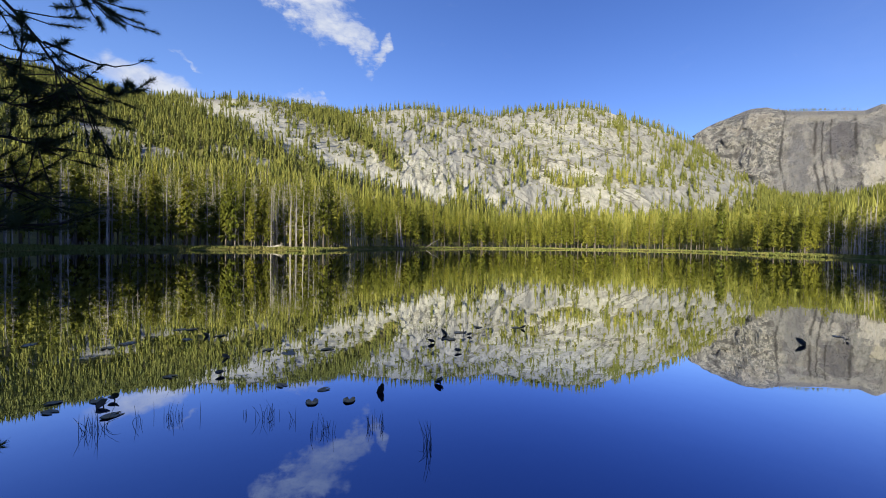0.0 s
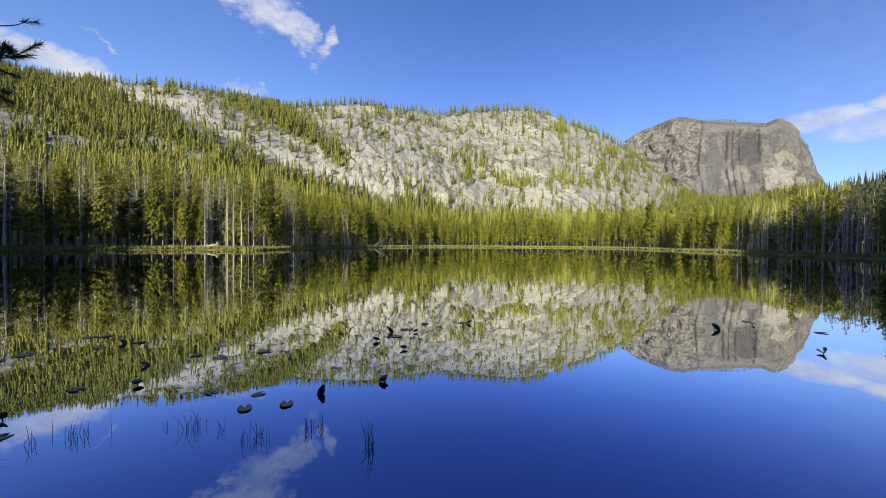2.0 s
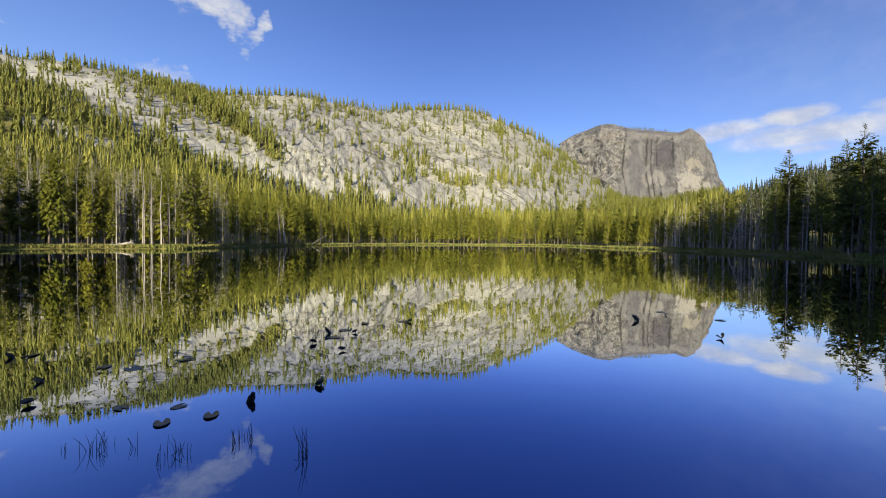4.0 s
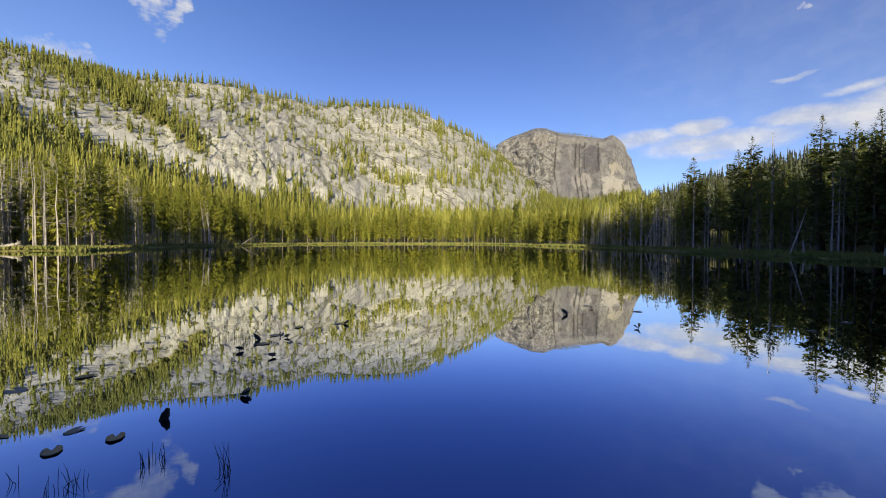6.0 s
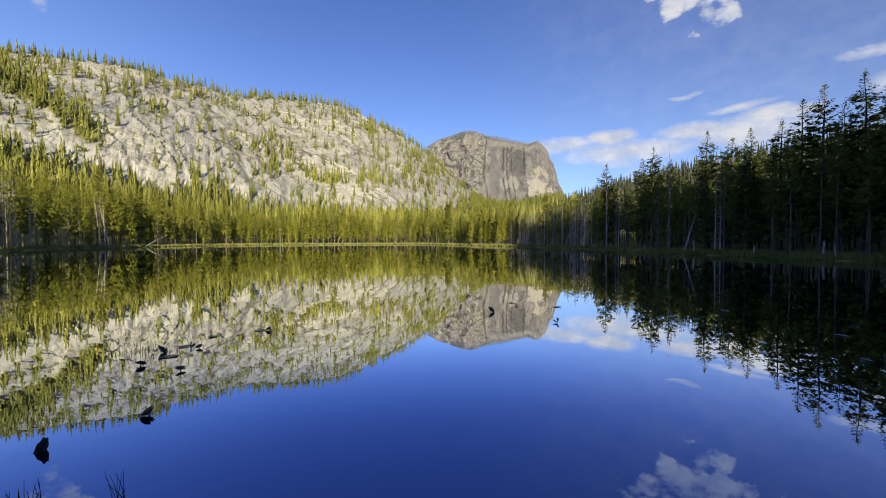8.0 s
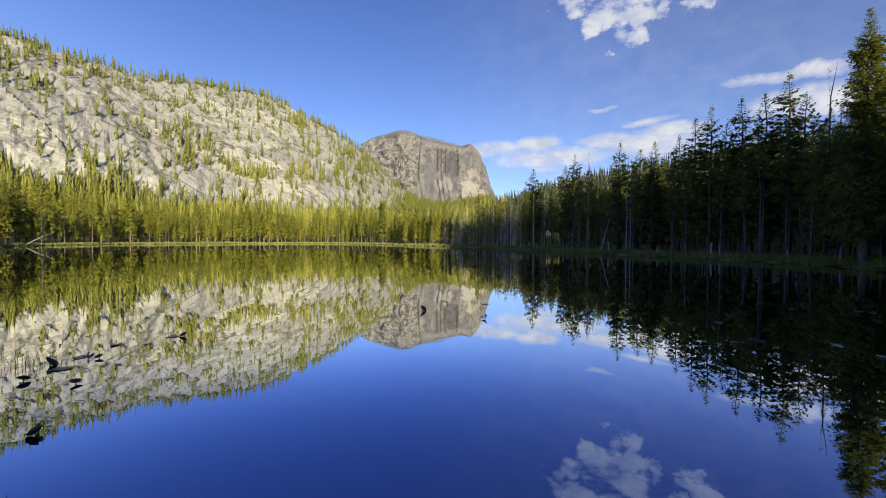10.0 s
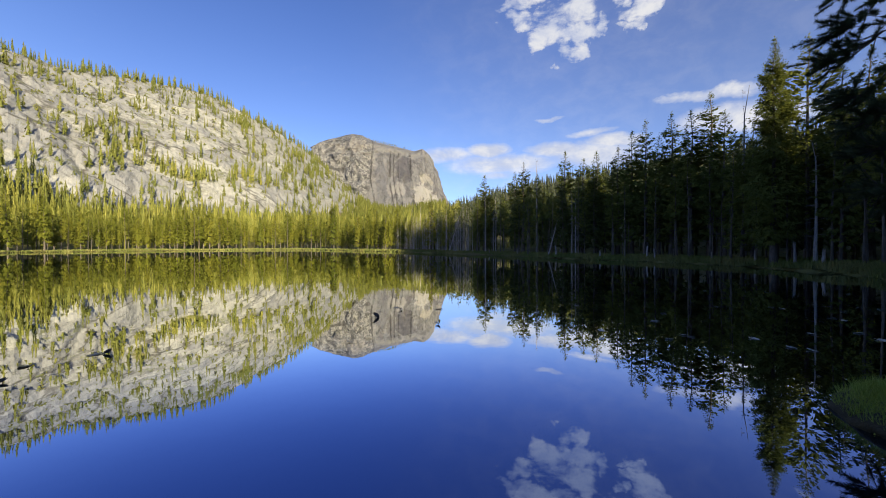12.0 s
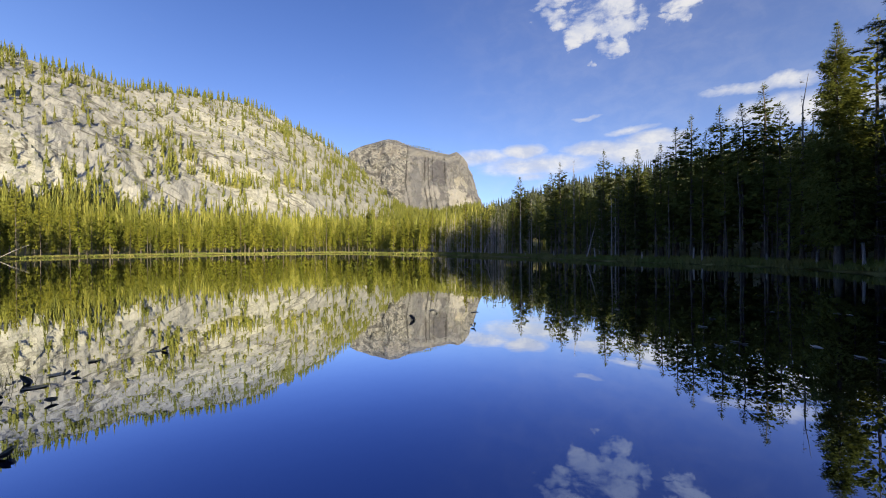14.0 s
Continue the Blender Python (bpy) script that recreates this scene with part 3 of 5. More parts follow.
def granite_dome():
    """The far flat-topped dome: a loft of closed rings, steep at its far shoulder."""
    levels, around = 90, 420
    v = np.linspace(0, 1, levels) ** 0.9
    # height fraction, start and end azimuth
    left = np.interp(v, (0, 0.45, 0.72, 0.82, 0.885, 0.935, 0.975, 1), (20.0, 27.5, 30.1, 31.8, 33.0, 34.1, 35.3, 37.6))
    right = np.interp(v, (0, 0.3, 0.50, 0.62, 0.80, 0.9, 0.97, 1), (54.0, 52.6, 52.0, 51.5, 50.5, 49.9, 49.4, 48.7))
    th = np.linspace(0, 2 * math.pi, around, endpoint=False)
    V, T = np.meshgrid(v, th, indexing="ij")
    L, R = left[:, None], right[:, None]
    c, s = np.cos(T), np.sin(T)
    u = np.sign(c) * np.abs(c) ** 0.75
    w = np.sign(s) * np.abs(s) ** 0.75
    az = (L + R) / 2 + u * (R - L) / 2
    depth = np.interp(V, (0, 0.55, 0.85, 0.97, 1), (330, 270, 235, 190, 60))
    r = 1560 + depth * w
    top = np.interp(az, (20, 31, 36, 38.4, 39.7, 41.2, 44.5, 47.3, 48.4, 49.4, 55), (15.0, 15.25, 15.35, 15.8, 15.7, 15.0, 14.35, 13.75, 14.1, 13.7, 13.3))
    z = V * r * np.tan(np.radians(top))
    x, y = r * np.sin(np.radians(az)), r * np.cos(np.radians(az))
    p = np.stack([x, y, z], -1).reshape(-1, 3)
    q = p * np.array([1 / 85, 1 / 85, 1 / 300]) + value_noise(p / 150, 74)[:, None] * 0.5
    k = np.clip((1 - V.ravel()) / 0.10, 0.04, 1)
    flutes = 1 - np.abs(fbm(q, 4, 61, 0.6)) * 2
    slabs = 1 - np.abs(fbm(p / 110 + value_noise(p / 60, 73)[:, None] * 0.4, 4, 71, 0.6)) * 2
    craggy = np.clip((43 - az.ravel()) / 6, 0.25, 1)
    push = ((flutes - 0.4) * 9 + (slabs - 0.3) * 15 * craggy + fbm(p / 24, 4, 81) * 9 * craggy) * k
    out = np.stack([u * np.cos(np.radians(az)) + w * np.sin(np.radians(az)), w * np.cos(np.radians(az)) - u * np.sin(np.radians(az)), 0 * u], -1).reshape(-1, 3)
    p = p + out * push[:, None]
    i = (np.arange(levels - 1)[:, None] * around + np.arange(around)[None])
    j = (np.arange(levels - 1)[:, None] * around + (np.arange(around)[None] + 1) % around)
    faces = np.stack([i.ravel(), j.ravel(), j.ravel() + around, i.ravel() + around], 1)
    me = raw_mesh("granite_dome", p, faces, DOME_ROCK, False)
    bm = bmesh.new()
    bm.from_mesh(me)
    bmesh.ops.holes_fill(bm, edges=[e for e in bm.edges if e.is_boundary], sides=0)
    bm.to_mesh(me)
    bm.free()
    return tagged(new("granite_dome", me), "distant grey granite dome with a streaked cliff", "mountain", kind="structure")


granite_dome()

# ---------------------------------------------------------------- trees


def sprays(rng, base, out, length, width, droop, spin=1.5):
    """Flat diamond sprays of needles: their four corners."""
    side = np.cross(out, np.array([0, 0, 1.0]))
    side /= np.linalg.norm(side, axis=1)[:, None] + 1e-6
    twist = rng.uniform(-spin, spin, len(base))[:, None]
    side = side * np.cos(twist) + np.array([0, 0, 1.0]) * np.sin(twist)
    tip = base + out * length[:, None] - np.array([0, 0, 1.0]) * (droop * length)[:, None]
    mid = base + (tip - base) * 0.55
    return np.stack([base, mid + side * width[:, None], tip, mid - side * width[:, None]], 1)


def crown_arrays(rng, height, radius, start, branches, leaves, size, kind, fat=(0.17, 0.30)):
    """Whorls of boughs feathered with needle sprays, as verts and quads. kind: fir or pine."""
    t = np.sort(rng.uniform(0, 1, branches) ** (0.85 if kind == "fir" else 0.7))
    gap = height / 62
    z0 = height * (start + (0.985 - start) * t)
    z0 = np.round(z0 / gap) * gap + rng.normal(0, gap * 0.16, branches)
    t = np.clip((z0 / height - start) / (1 - start), 0, 1)
    if kind == "fir":
        reach = radius * ((1 - t) ** 0.8) * np.clip((t + 0.10) / 0.22, 0.5, 1) * rng.uniform(0.6, 1.15, branches)
        rise = -0.42 + 0.85 * t
    else:
        reach = radius * ((1 - t) ** 0.75) * np.clip((t + 0.05) / 0.25, 0.4, 1) * rng.uniform(0.3, 1.25, branches)
        rise = -0.2 + 0.8 * t + rng.uniform(-0.2, 0.2, branches)
    reach *= 1 + 0.18 * np.sin(z0 * 2.3 + rng.uniform(0, 6))
    reach += 0.16 * np.clip((1 - t) * 6, 0.15, 1)
    a = rng.uniform(0, 2 * math.pi, branches)
    d = np.stack([np.cos(a), np.sin(a), 0 * a], 1)
    k = np.repeat(np.arange(branches), leaves)
    f = rng.uniform(0.1, 1.0, len(k)) ** (0.8 if kind == "fir" else 0.5)
    bend = (rise[k] * f + (0.25 if kind == "fir" else 0.2) * f ** 2) * reach[k]
    base = d[k] * (f * reach[k])[:, None]
    base[:, 2] = z0[k] + bend
    base += rng.normal(0, 1, (len(k), 3)) * (0.02 + 0.045 * reach[k])[:, None]
    turn = rng.choice([-1, 1], len(k)) * rng.normal(0.7, 0.22, len(k)) * (1.1 - 0.7 * f)
    out = np.stack([d[k, 0] * np.cos(turn) - d[k, 1] * np.sin(turn), d[k, 0] * np.sin(turn) + d[k, 1] * np.cos(turn),
                    rise[k] * 0.6 + rng.uniform(-0.2, 0.25, len(k))], 1)
    length = size * rng.uniform(0.6, 1.35, len(k)) * np.clip(reach[k] / 1.1, 0.42, 1.0) * np.clip((1 - t[k]) * 6, 0.45, 1) * (1.15 - 0.45 * f)
    quads = sprays(rng, base, out, length, length * rng.uniform(*fat, len(k)), (0.85 if size > 0.45 else 0.45) if kind == "fir" else -0.1, (0.6 if size > 0.45 else 1.0) if kind == "fir" else 1.5)
    # the leader at the top
    n = 12
    zt = height * (1 - 0.05 * rng.uniform(0, 1, n))
    at = rng.uniform(0, 6.28, n)
    lead = sprays(rng, np.stack([0 * zt, 0 * zt, zt], 1), np.stack([np.cos(at) * 0.4, np.sin(at) * 0.4, 0 * at + 0.85], 1), np.full(n, min(size, 0.35) * 0.7), np.full(n, min(size, 0.35) * 0.13), 0)
    quads = np.concatenate([quads, lead])
    verts = quads.reshape(-1, 3)
    faces = np.arange(len(verts)).reshape(-1, 4)
    return verts, faces


def trunk_arrays(rng, height, thick, lean=0.0, stubs=0, stub_from=0.2, stub_to=0.95, stub_len=0.8, sides=7, twig=0.012):
    n = 7
    wob = rng.normal(0, 0.012 * height, (n, 2)) * np.linspace(0, 1, n)[:, None] * 0.5
    spine = [(wob[i, 0], wob[i, 1], height * i / (n - 1)) for i in range(n)]
    radii = [thick * (1.35 if i == 0 else 1) * (1 - 0.93 * i / (n - 1)) for i in range(n)]
    spine[0] = (0, 0, -0.4)
    pieces = [tube(spine, radii, sides)]
    for _ in range(stubs):
        f = rng.uniform(stub_from, stub_to)
        z, a = f * height, rng.uniform(0, 6.28)
        ln = stub_len * rng.uniform(0.35, 1.2) * (1.15 - f)
        bx, by = np.interp(z, [s[2] for s in spine], [s[0] for s in spine]), np.interp(z, [s[2] for s in spine], [s[1] for s in spine])
        dz = rng.uniform(-0.45, 0.25)
        p = [(bx, by, z), (bx + math.cos(a) * ln * 0.5, by + math.sin(a) * ln * 0.5, z + dz * ln * 0.35), (bx + math.cos(a) * ln, by + math.sin(a) * ln, z + dz * ln)]
        r = max(twig, thick * 0.11)
        pieces.append(tube(p, [r, r * 0.7, r * 0.3], 3))
    return joined(pieces)


def conifer(name, label, seed, height, radius, start, branches, leaves, size, kind, needles, thick=0.17, stubs=26):
    rng = np.random.default_rng(seed)
    root = tagged(new(name), label, "tree", "conifers on the lake shore")
    v, f = trunk_arrays(rng, height * 0.985, thick, 0, stubs, 0.06, max(start + 0.25, 0.35), 1.0)
    under(new("trunk", raw_mesh("trunk", v, f, BARK, True)), root)
    v, f = crown_arrays(rng, height, radius, start, branches, leaves, size, kind, (0.22, 0.38))
    under(new("crown", raw_mesh("crown", v, f, needles)), root)
    return root


def dead_tree(seed, height, stubs, stub_len, label):
    rng = np.random.default_rng(seed)
    root = tagged(new("dead_tree"), label, "dead tree", "dead conifers on the lake shore")
    v, f = trunk_arrays(rng, height, 0.12, 0, 6, 0.5, 0.95, 0.7)
    under(new("trunk", raw_mesh("trunk", v, f, DEAD, True)), root)
    v, f = trunk_arrays(rng, height, 0.012, 0, round(stubs * 1.4), 0.22, 0.99, stub_len, 3, 0.024)
    under(new("branchwork", raw_mesh("branchwork", v, f, DEAD, True)), root)
    return root


def stand(x, y, scale=1.0, turn=0.0, lean=0.0, lean_to=0.0, wide=1.0):
    """The pose of a tree on the ground."""
    z = float(lie([x], [y])[0][0])
    tilt = Matrix.Rotation(radians(lean), 4, Vector((math.cos(radians(lean_to)), -math.sin(radians(lean_to)), 0)))
    return Matrix.Translation((x, y, z)) @ tilt @ Matrix.Rotation(turn, 4, "Z") @ Matrix.Diagonal((scale * wide, scale * wide, scale, 1))


def plan(az, r):
    return r * math.sin(radians(az)), r * math.cos(radians(az))


FIR_LABEL, PINE_LABEL = "narrow sunlit fir with drooping boughs on the shore", "tall lodgepole pine with a bare lower trunk"
SNAG_LABEL = "bare grey dead conifer with broken twigs"
firs = [conifer("fir_tree", FIR_LABEL, 100 + i, 15.0, r, st, 240, 9, 0.53, "fir", NEEDLES) for i, (r, st) in enumerate(((1.65, 0.12), (1.3, 0.2), (1.85, 0.16), (1.15, 0.08)))]
pines = [conifer("pine_tree", PINE_LABEL, 200 + i, 16.0, r, st, 190, 11, 0.48, "pine", NEEDLES, 0.12, 24) for i, (r, st) in enumerate(((1.6, 0.3), (1.35, 0.4), (1.8, 0.24)))]
snags = [dead_tree(300 + i, h, s, ln, SNAG_LABEL) for i, (h, s, ln) in enumerate(((14.0, 90, 1.3), (12.0, 40, 0.9), (15.0, 130, 1.6)))]
# the first of these firs carries the shade-darkened needles
dark_firs = [conifer("fir_tree", "tall dark fir in the shade of the shore forest", 400 + i, 16.0, r, st, 290, 13, 0.40, "fir", NEEDLES_DARK if i else NEEDLES_SHADED, 0.18, 40) for i, (r, st) in enumerate(((2.5, 0.10), (2.0, 0.08), (1.8, 0.10)))]
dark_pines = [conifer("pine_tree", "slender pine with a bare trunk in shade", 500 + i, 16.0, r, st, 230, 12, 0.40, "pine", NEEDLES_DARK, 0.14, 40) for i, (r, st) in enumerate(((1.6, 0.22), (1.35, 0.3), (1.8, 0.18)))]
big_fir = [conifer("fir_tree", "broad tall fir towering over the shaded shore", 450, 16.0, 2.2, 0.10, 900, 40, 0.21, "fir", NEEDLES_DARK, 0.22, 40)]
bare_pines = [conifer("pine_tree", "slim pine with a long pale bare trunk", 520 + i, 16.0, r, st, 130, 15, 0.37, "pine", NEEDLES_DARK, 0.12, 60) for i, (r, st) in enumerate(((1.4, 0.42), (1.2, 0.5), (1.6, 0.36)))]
used = set()


def plant(proto, m):
    """The first use moves the pattern itself, later ones copy it."""
    if proto.name in used:
        return copy_thing(proto, m @ Matrix.Diagonal((*(1 / v for v in proto.scale), 1)))
    used.add(proto.name)
    proto.matrix_basis = m
    return proto


rng = np.random.default_rng(7)


def shore_row(az0, az1, count, depth0, depth1, kinds, h0, h1):
    for i in range(count):
        az = az0 + (az1 - az0) * (i + rng.uniform(0.05, 0.95)) / count
        r = float(shore(np.array([az]))[0]) + rng.uniform(depth0, depth1)
        x, y = plan(az, r)
        kind = kinds[int(rng.integers(len(kinds)))]
        proto = kind[int(rng.integers(len(kind)))]
        plant(proto, stand(x, y, rng.uniform(h0, h1) / 15.0, rng.uniform(0, 6.28), abs(rng.normal(0, 1.2)), rng.uniform(0, 360), rng.uniform(0.8, 1.2)))


shore_row(-50, -24, 56, 2.0, 13, (firs, firs, firs, pines, snags, snags), 10.5, 16.5)
shore_row(-24, -8, 34, 4.0, 14, (firs, firs, pines, snags), 7.0, 16.5)
shore_row(-8, 38, 100, 2.0, 12, (firs, firs, firs, pines), 7.5, 19.0)
shore_row(38, 46, 26, 2.5, 12, (firs, firs, firs, pines), 7.5, 14)
shore_row(46, 53, 14, 2.5, 12, (firs, dark_firs, pines, snags), 6.0, 9.5)
shore_row(47, 54, 13, 4.0, 12, (snags,), 5, 9)
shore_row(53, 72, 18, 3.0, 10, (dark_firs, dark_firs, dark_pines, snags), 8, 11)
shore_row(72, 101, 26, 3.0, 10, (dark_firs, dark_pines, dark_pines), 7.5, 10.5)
shore_row(55, 100, 22, 1.2, 4.0, (bare_pines,), 7.0, 10.0)


def lone(az, r, top, kind, which, wide=1.0, lean=0.0, lean_to=0.0):
    """A tree picked out against the sky: azimuth, distance and the elevation of its top."""
    x, y = plan(az, r)
    z = float(lie([x], [y])[0][0])
    proto = kind[which]
    height = r * math.tan(radians(top)) + 1.6 - z
    own = 16.0 if kind in (pines, dark_firs, dark_pines, big_fir) else 15.0 if kind is firs else (14.0, 12.0, 15.0)[which]
    return plant(proto, stand(x, y, height / own, az * 1.7, lean, lean_to, wide))


# the uneven skyline of the near shore, tree by tree
for az, r, top, kind, which, wide in (
        (49.8, 93, 7.5, firs, 3, 1.0), (57.8, 76, 10.3, dark_firs, 1, 1.1), (62.2, 70, 10.6, dark_pines, 2, 1.0), (63.4, 66, 11.9, dark_firs, 0, 0.9),
        (65.3, 64, 12.3, snags, 1, 0.8), (69.2, 60, 13.1, dark_firs, 2, 1.0), (71.6, 58, 12.0, dark_pines, 0, 1.1), (73.3, 56, 12.8, dark_firs, 1, 1.0),
        (76.0, 52, 13.1, dark_firs, 2, 1.1), (77.7, 50, 14.9, dark_firs, 1, 0.9), (79.3, 49, 16.0, dark_firs, 2, 0.95), (80.9, 48, 13.9, dark_pines, 2, 0.9),
        (82.2, 48, 16.4, dark_firs, 2, 1.0)):
    lone(az, r, top, kind, which, wide * 1.5)
for az, r, top, kind, which, wide in (
        (84.3, 46, 16.4, dark_firs, 1, 1.0), (86.3, 46, 17.9, dark_firs, 2, 1.1), (87.7, 45, 15.6, dark_pines, 2, 1.0), (89.5, 44, 17.8, snags, 1, 0.9),
        (92.2, 35.5, 22.1, big_fir, 0, 0.78), (95.0, 37, 21.4, dark_pines, 2, 1.0), (97.5, 38, 18.0, dark_firs, 1, 1.1), (99.5, 36, 19.0, dark_firs, 0, 1.0)):
    lone(az, r, top, kind, which, wide * (1.2 if kind is big_fir else 1.45))
# snags that stand out, some of them leaning
for az, r, top, which, wide, lean, lean_to in (
        (-41.0, 83, 11.2, 2, 1.1, 0, 0), (-38.3, 84, 6.9, 0, 1.0, 0, 0), (-28.3, 86, 7.4, 1, 1.0, 0, 0), (-24.0, 84, 7.5, 1, 0.9, 0, 0), (-20.8, 82, 7.0, 1, 0.9, 0, 0),
        (-6.6, 122, 5.0, 1, 1.5, 5, 90), (-5.9, 122, 4.8, 1, 1.4, 9, 90), (-6.2, 122, 5.2, 1, 1.4, 2, 90), (52.5, 83, 6.0, 1, 1.2, 17, -40), (66.9, 54, 3.8, 1, 2.2, 14, -25),
        (57.9, 71, 7.0, 1, 1.1, 0, 0), (46.8, 106, 6.1, 1, 1.0, 3, 0), (47.9, 106, 6.2, 1, 1.0, 4, -40), (70.1, 53, 7.8, 1, 1.2, 0, 0), (95.6, 34, 11.0, 1, 1.4, 0, 0)):
    lone(az, r, top, snags, which, wide, lean, lean_to)


def low_tree(seed, tiers, sides, spread, start):
    """A small far conifer: ragged skirts of triangles round a thin stem."""
    g = np.random.default_rng(seed)
    verts, faces = [], []
    for i in range(tiers):
        f = i / tiers
        z = start + (1 - start) * f
        rad = spread * (1 - f) ** 0.85 * g.uniform(0.75, 1.2)
        for k in range(sides):
            a = 2 * math.pi * (k + g.uniform(0, 1)) / sides
            w = 2.3 / sides * g.uniform(0.6, 1.2)
            rr = rad * g.uniform(0.55, 1.25)
            n = len(verts)
            lift = (1 - start) / tiers * g.uniform(1.0, 2.0)
            verts += [(0.1 * rr * math.cos(a), 0.1 * rr * math.sin(a), min(z + lift, 1.0)),
                      (rr * math.cos(a - w), rr * math.sin(a - w), z - 0.02 * g.uniform(0, 2)), (rr * math.cos(a + w), rr * math.sin(a + w), z - 0.02 * g.uniform(0, 2))]
            faces.append((n, n + 1, n + 2))
    n = len(verts)
    verts += [(0.012, 0, 0), (-0.006, 0.01, 0), (-0.006, -0.01, 0), (0, 0, 1.0)]
    faces += [(n, n + 1, n + 3), (n + 1, n + 2, n + 3), (n + 2, n, n + 3)]
    return np.array(verts), np.array(faces)


def forest(name, label, places, heights, templates, mat, spread=1.0):
    """Many far trees in one mesh."""
    g = np.random.default_rng(len(places))
    V, F, n = [], [], 0
    pick = g.integers(0, len(templates), len(places))
    for i, (verts, faces) in enumerate(templates):
        idx = np.nonzero(pick == i)[0]
        if not len(idx):
            continue
        a = g.uniform(0, 6.28, len(idx))
        c, s = np.cos(a), np.sin(a)
        h = heights[idx]
        w = h * spread * g.uniform(0.75, 1.3, len(idx))
        x = (verts[None, :, 0] * c[:, None] - verts[None, :, 1] * s[:, None]) * w[:, None] + places[idx, 0][:, None]
        y = (verts[None, :, 0] * s[:, None] + verts[None, :, 1] * c[:, None]) * w[:, None] + places[idx, 1][:, None]
        z = verts[None, :, 2] * h[:, None] + places[idx, 2][:, None] - 0.2
        V.append(np.stack([x, y, z], -1).reshape(-1, 3))
        F.append((faces[None] + (np.arange(len(idx)) * len(verts))[:, None, None] + n).reshape(-1, 3))
        n += len(idx) * len(verts)
    return tagged(new(name, raw_mesh(name, np.concatenate(V), np.concatenate(F), mat)), label, "forest", kind="stuff")


def scatter(seed, count, az0, az1, r0, r1, keep):
    """Plan points between two azimuths and two distances, even over the ground."""
    g = np.random.default_rng(seed)
    az, r = g.uniform(az0, az1, count), np.sqrt(g.uniform(r0 ** 2, r1 ** 2, count))
    x, y = r * np.sin(np.radians(az)), r * np.cos(np.radians(az))
    z, steep, s = lie(x, y)
    ok = keep(az, r, s, bareness(x, y, z, steep), g)
    return np.stack([x, y, z], 1)[ok], s[ok], g


def plain_tree(seed, radius, start, branches, leaves, kind, size=0.95):
    """A lighter tree of height 1 for the depth of the forest."""
    g = np.random.default_rng(seed)
    verts, quads = crown_arrays(g, 15.0, radius, start, branches, leaves, size, kind, (0.22, 0.36))
    tris = np.concatenate([quads[:, [0, 1, 2]], quads[:, [0, 2, 3]]])
    n = len(verts)
    stem = np.array([(0.15, 0, 0), (-0.08, 0.13, 0), (-0.08, -0.13, 0), (0, 0, 15.0)])
    tris = np.concatenate([tris, np.array([(n, n + 1, n + 3), (n + 1, n + 2, n + 3), (n + 2, n, n + 3)])])
    return np.concatenate([verts, stem]) / 15.0, tris


row_trees = [plain_tree(620 + i, r, st, 54, 5, k, 0.78) for i, (r, st, k) in enumerate(((1.7, 0.24, "fir"), (1.4, 0.3, "fir"), (1.3, 0.42, "pine"), (1.9, 0.26, "fir")))]
near_slope_trees = [plain_tree(680 + i, r, st, 44, 4, k, 0.85) for i, (r, st, k) in enumerate(((1.6, 0.06, "fir"), (1.3, 0.12, "fir"), (1.25, 0.3, "pine"), (1.8, 0.08, "fir")))]
slope_trees = [low_tree(640 + i, 9, 6, sp, st) for i, (sp, st) in enumerate(((0.12, 0.06), (0.10, 0.12), (0.085, 0.1), (0.11, 0.16)))]
hill_trees = [low_tree(660 + i, 7, 4, sp, st) for i, (sp, st) in enumerate(((0.13, 0.05), (0.11, 0.1), (0.14, 0.05), (0.10, 0.15)))]
far_trees = [low_tree(700 + i, 5, 3, sp * 0.9, st) for i, (sp, st) in enumerate(((0.14, 0.05), (0.12, 0.1), (0.15, 0.05)))]


def odds(g, r):
    return g.uniform(0, 1, len(r))


p, s, g = scatter(1, 30000, -62, 54, 60, 330, lambda az, r, s, b, g: (s > 10) & (s < 50) & (odds(g, r) < 0.23))
forest("lakeside_forest", "dense yellow-green conifer forest behind the shore", p, g.uniform(7.5, 16.5, len(p)) * np.interp(np.degrees(np.arctan2(p[:, 0], p[:, 1])), (40, 47), (1.0, 0.7)), row_trees, NEEDLES)
def bare_pole(seed):
    """A thin dead stem with a few broken twigs, height 1."""
    g = np.random.default_rng(seed)
    v, f = trunk_arrays(g, 12.0, 0.10, 0, 18, 0.22, 0.98, 1.7, 3, 0.032)
    v = np.array([tuple(q) for q in v]) / 12.0
    f = np.array(f)
    return v, np.concatenate([f[:, [0, 1, 2]], f[:, [0, 2, 3]]])


poles = [bare_pole(800 + i) for i in range(4)]
p, s, g = scatter(8, 30000, -46, -13, 60, 200, lambda az, r, s, b, g: (s > 3) & (s < 95) & (odds(g, r) < 0.045 * np.clip(1.15 - s / 95, 0, 1)))
forest("dead_timber", "grey standing dead timber among the shore conifers", p, g.uniform(10, 15.5, len(p)), poles, DEAD)
p, s, g = scatter(9, 30000, 44.5, 56, 60, 160, lambda az, r, s, b, g: (s > 2) & (s < 18) & (odds(g, r) < 0.032))
forest("dead_timber", "grey thicket of dead timber at the shore", p, g.uniform(6.5, 10, len(p)), poles, DEAD)
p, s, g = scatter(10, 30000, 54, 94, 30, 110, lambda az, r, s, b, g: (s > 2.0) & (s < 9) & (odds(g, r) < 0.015))
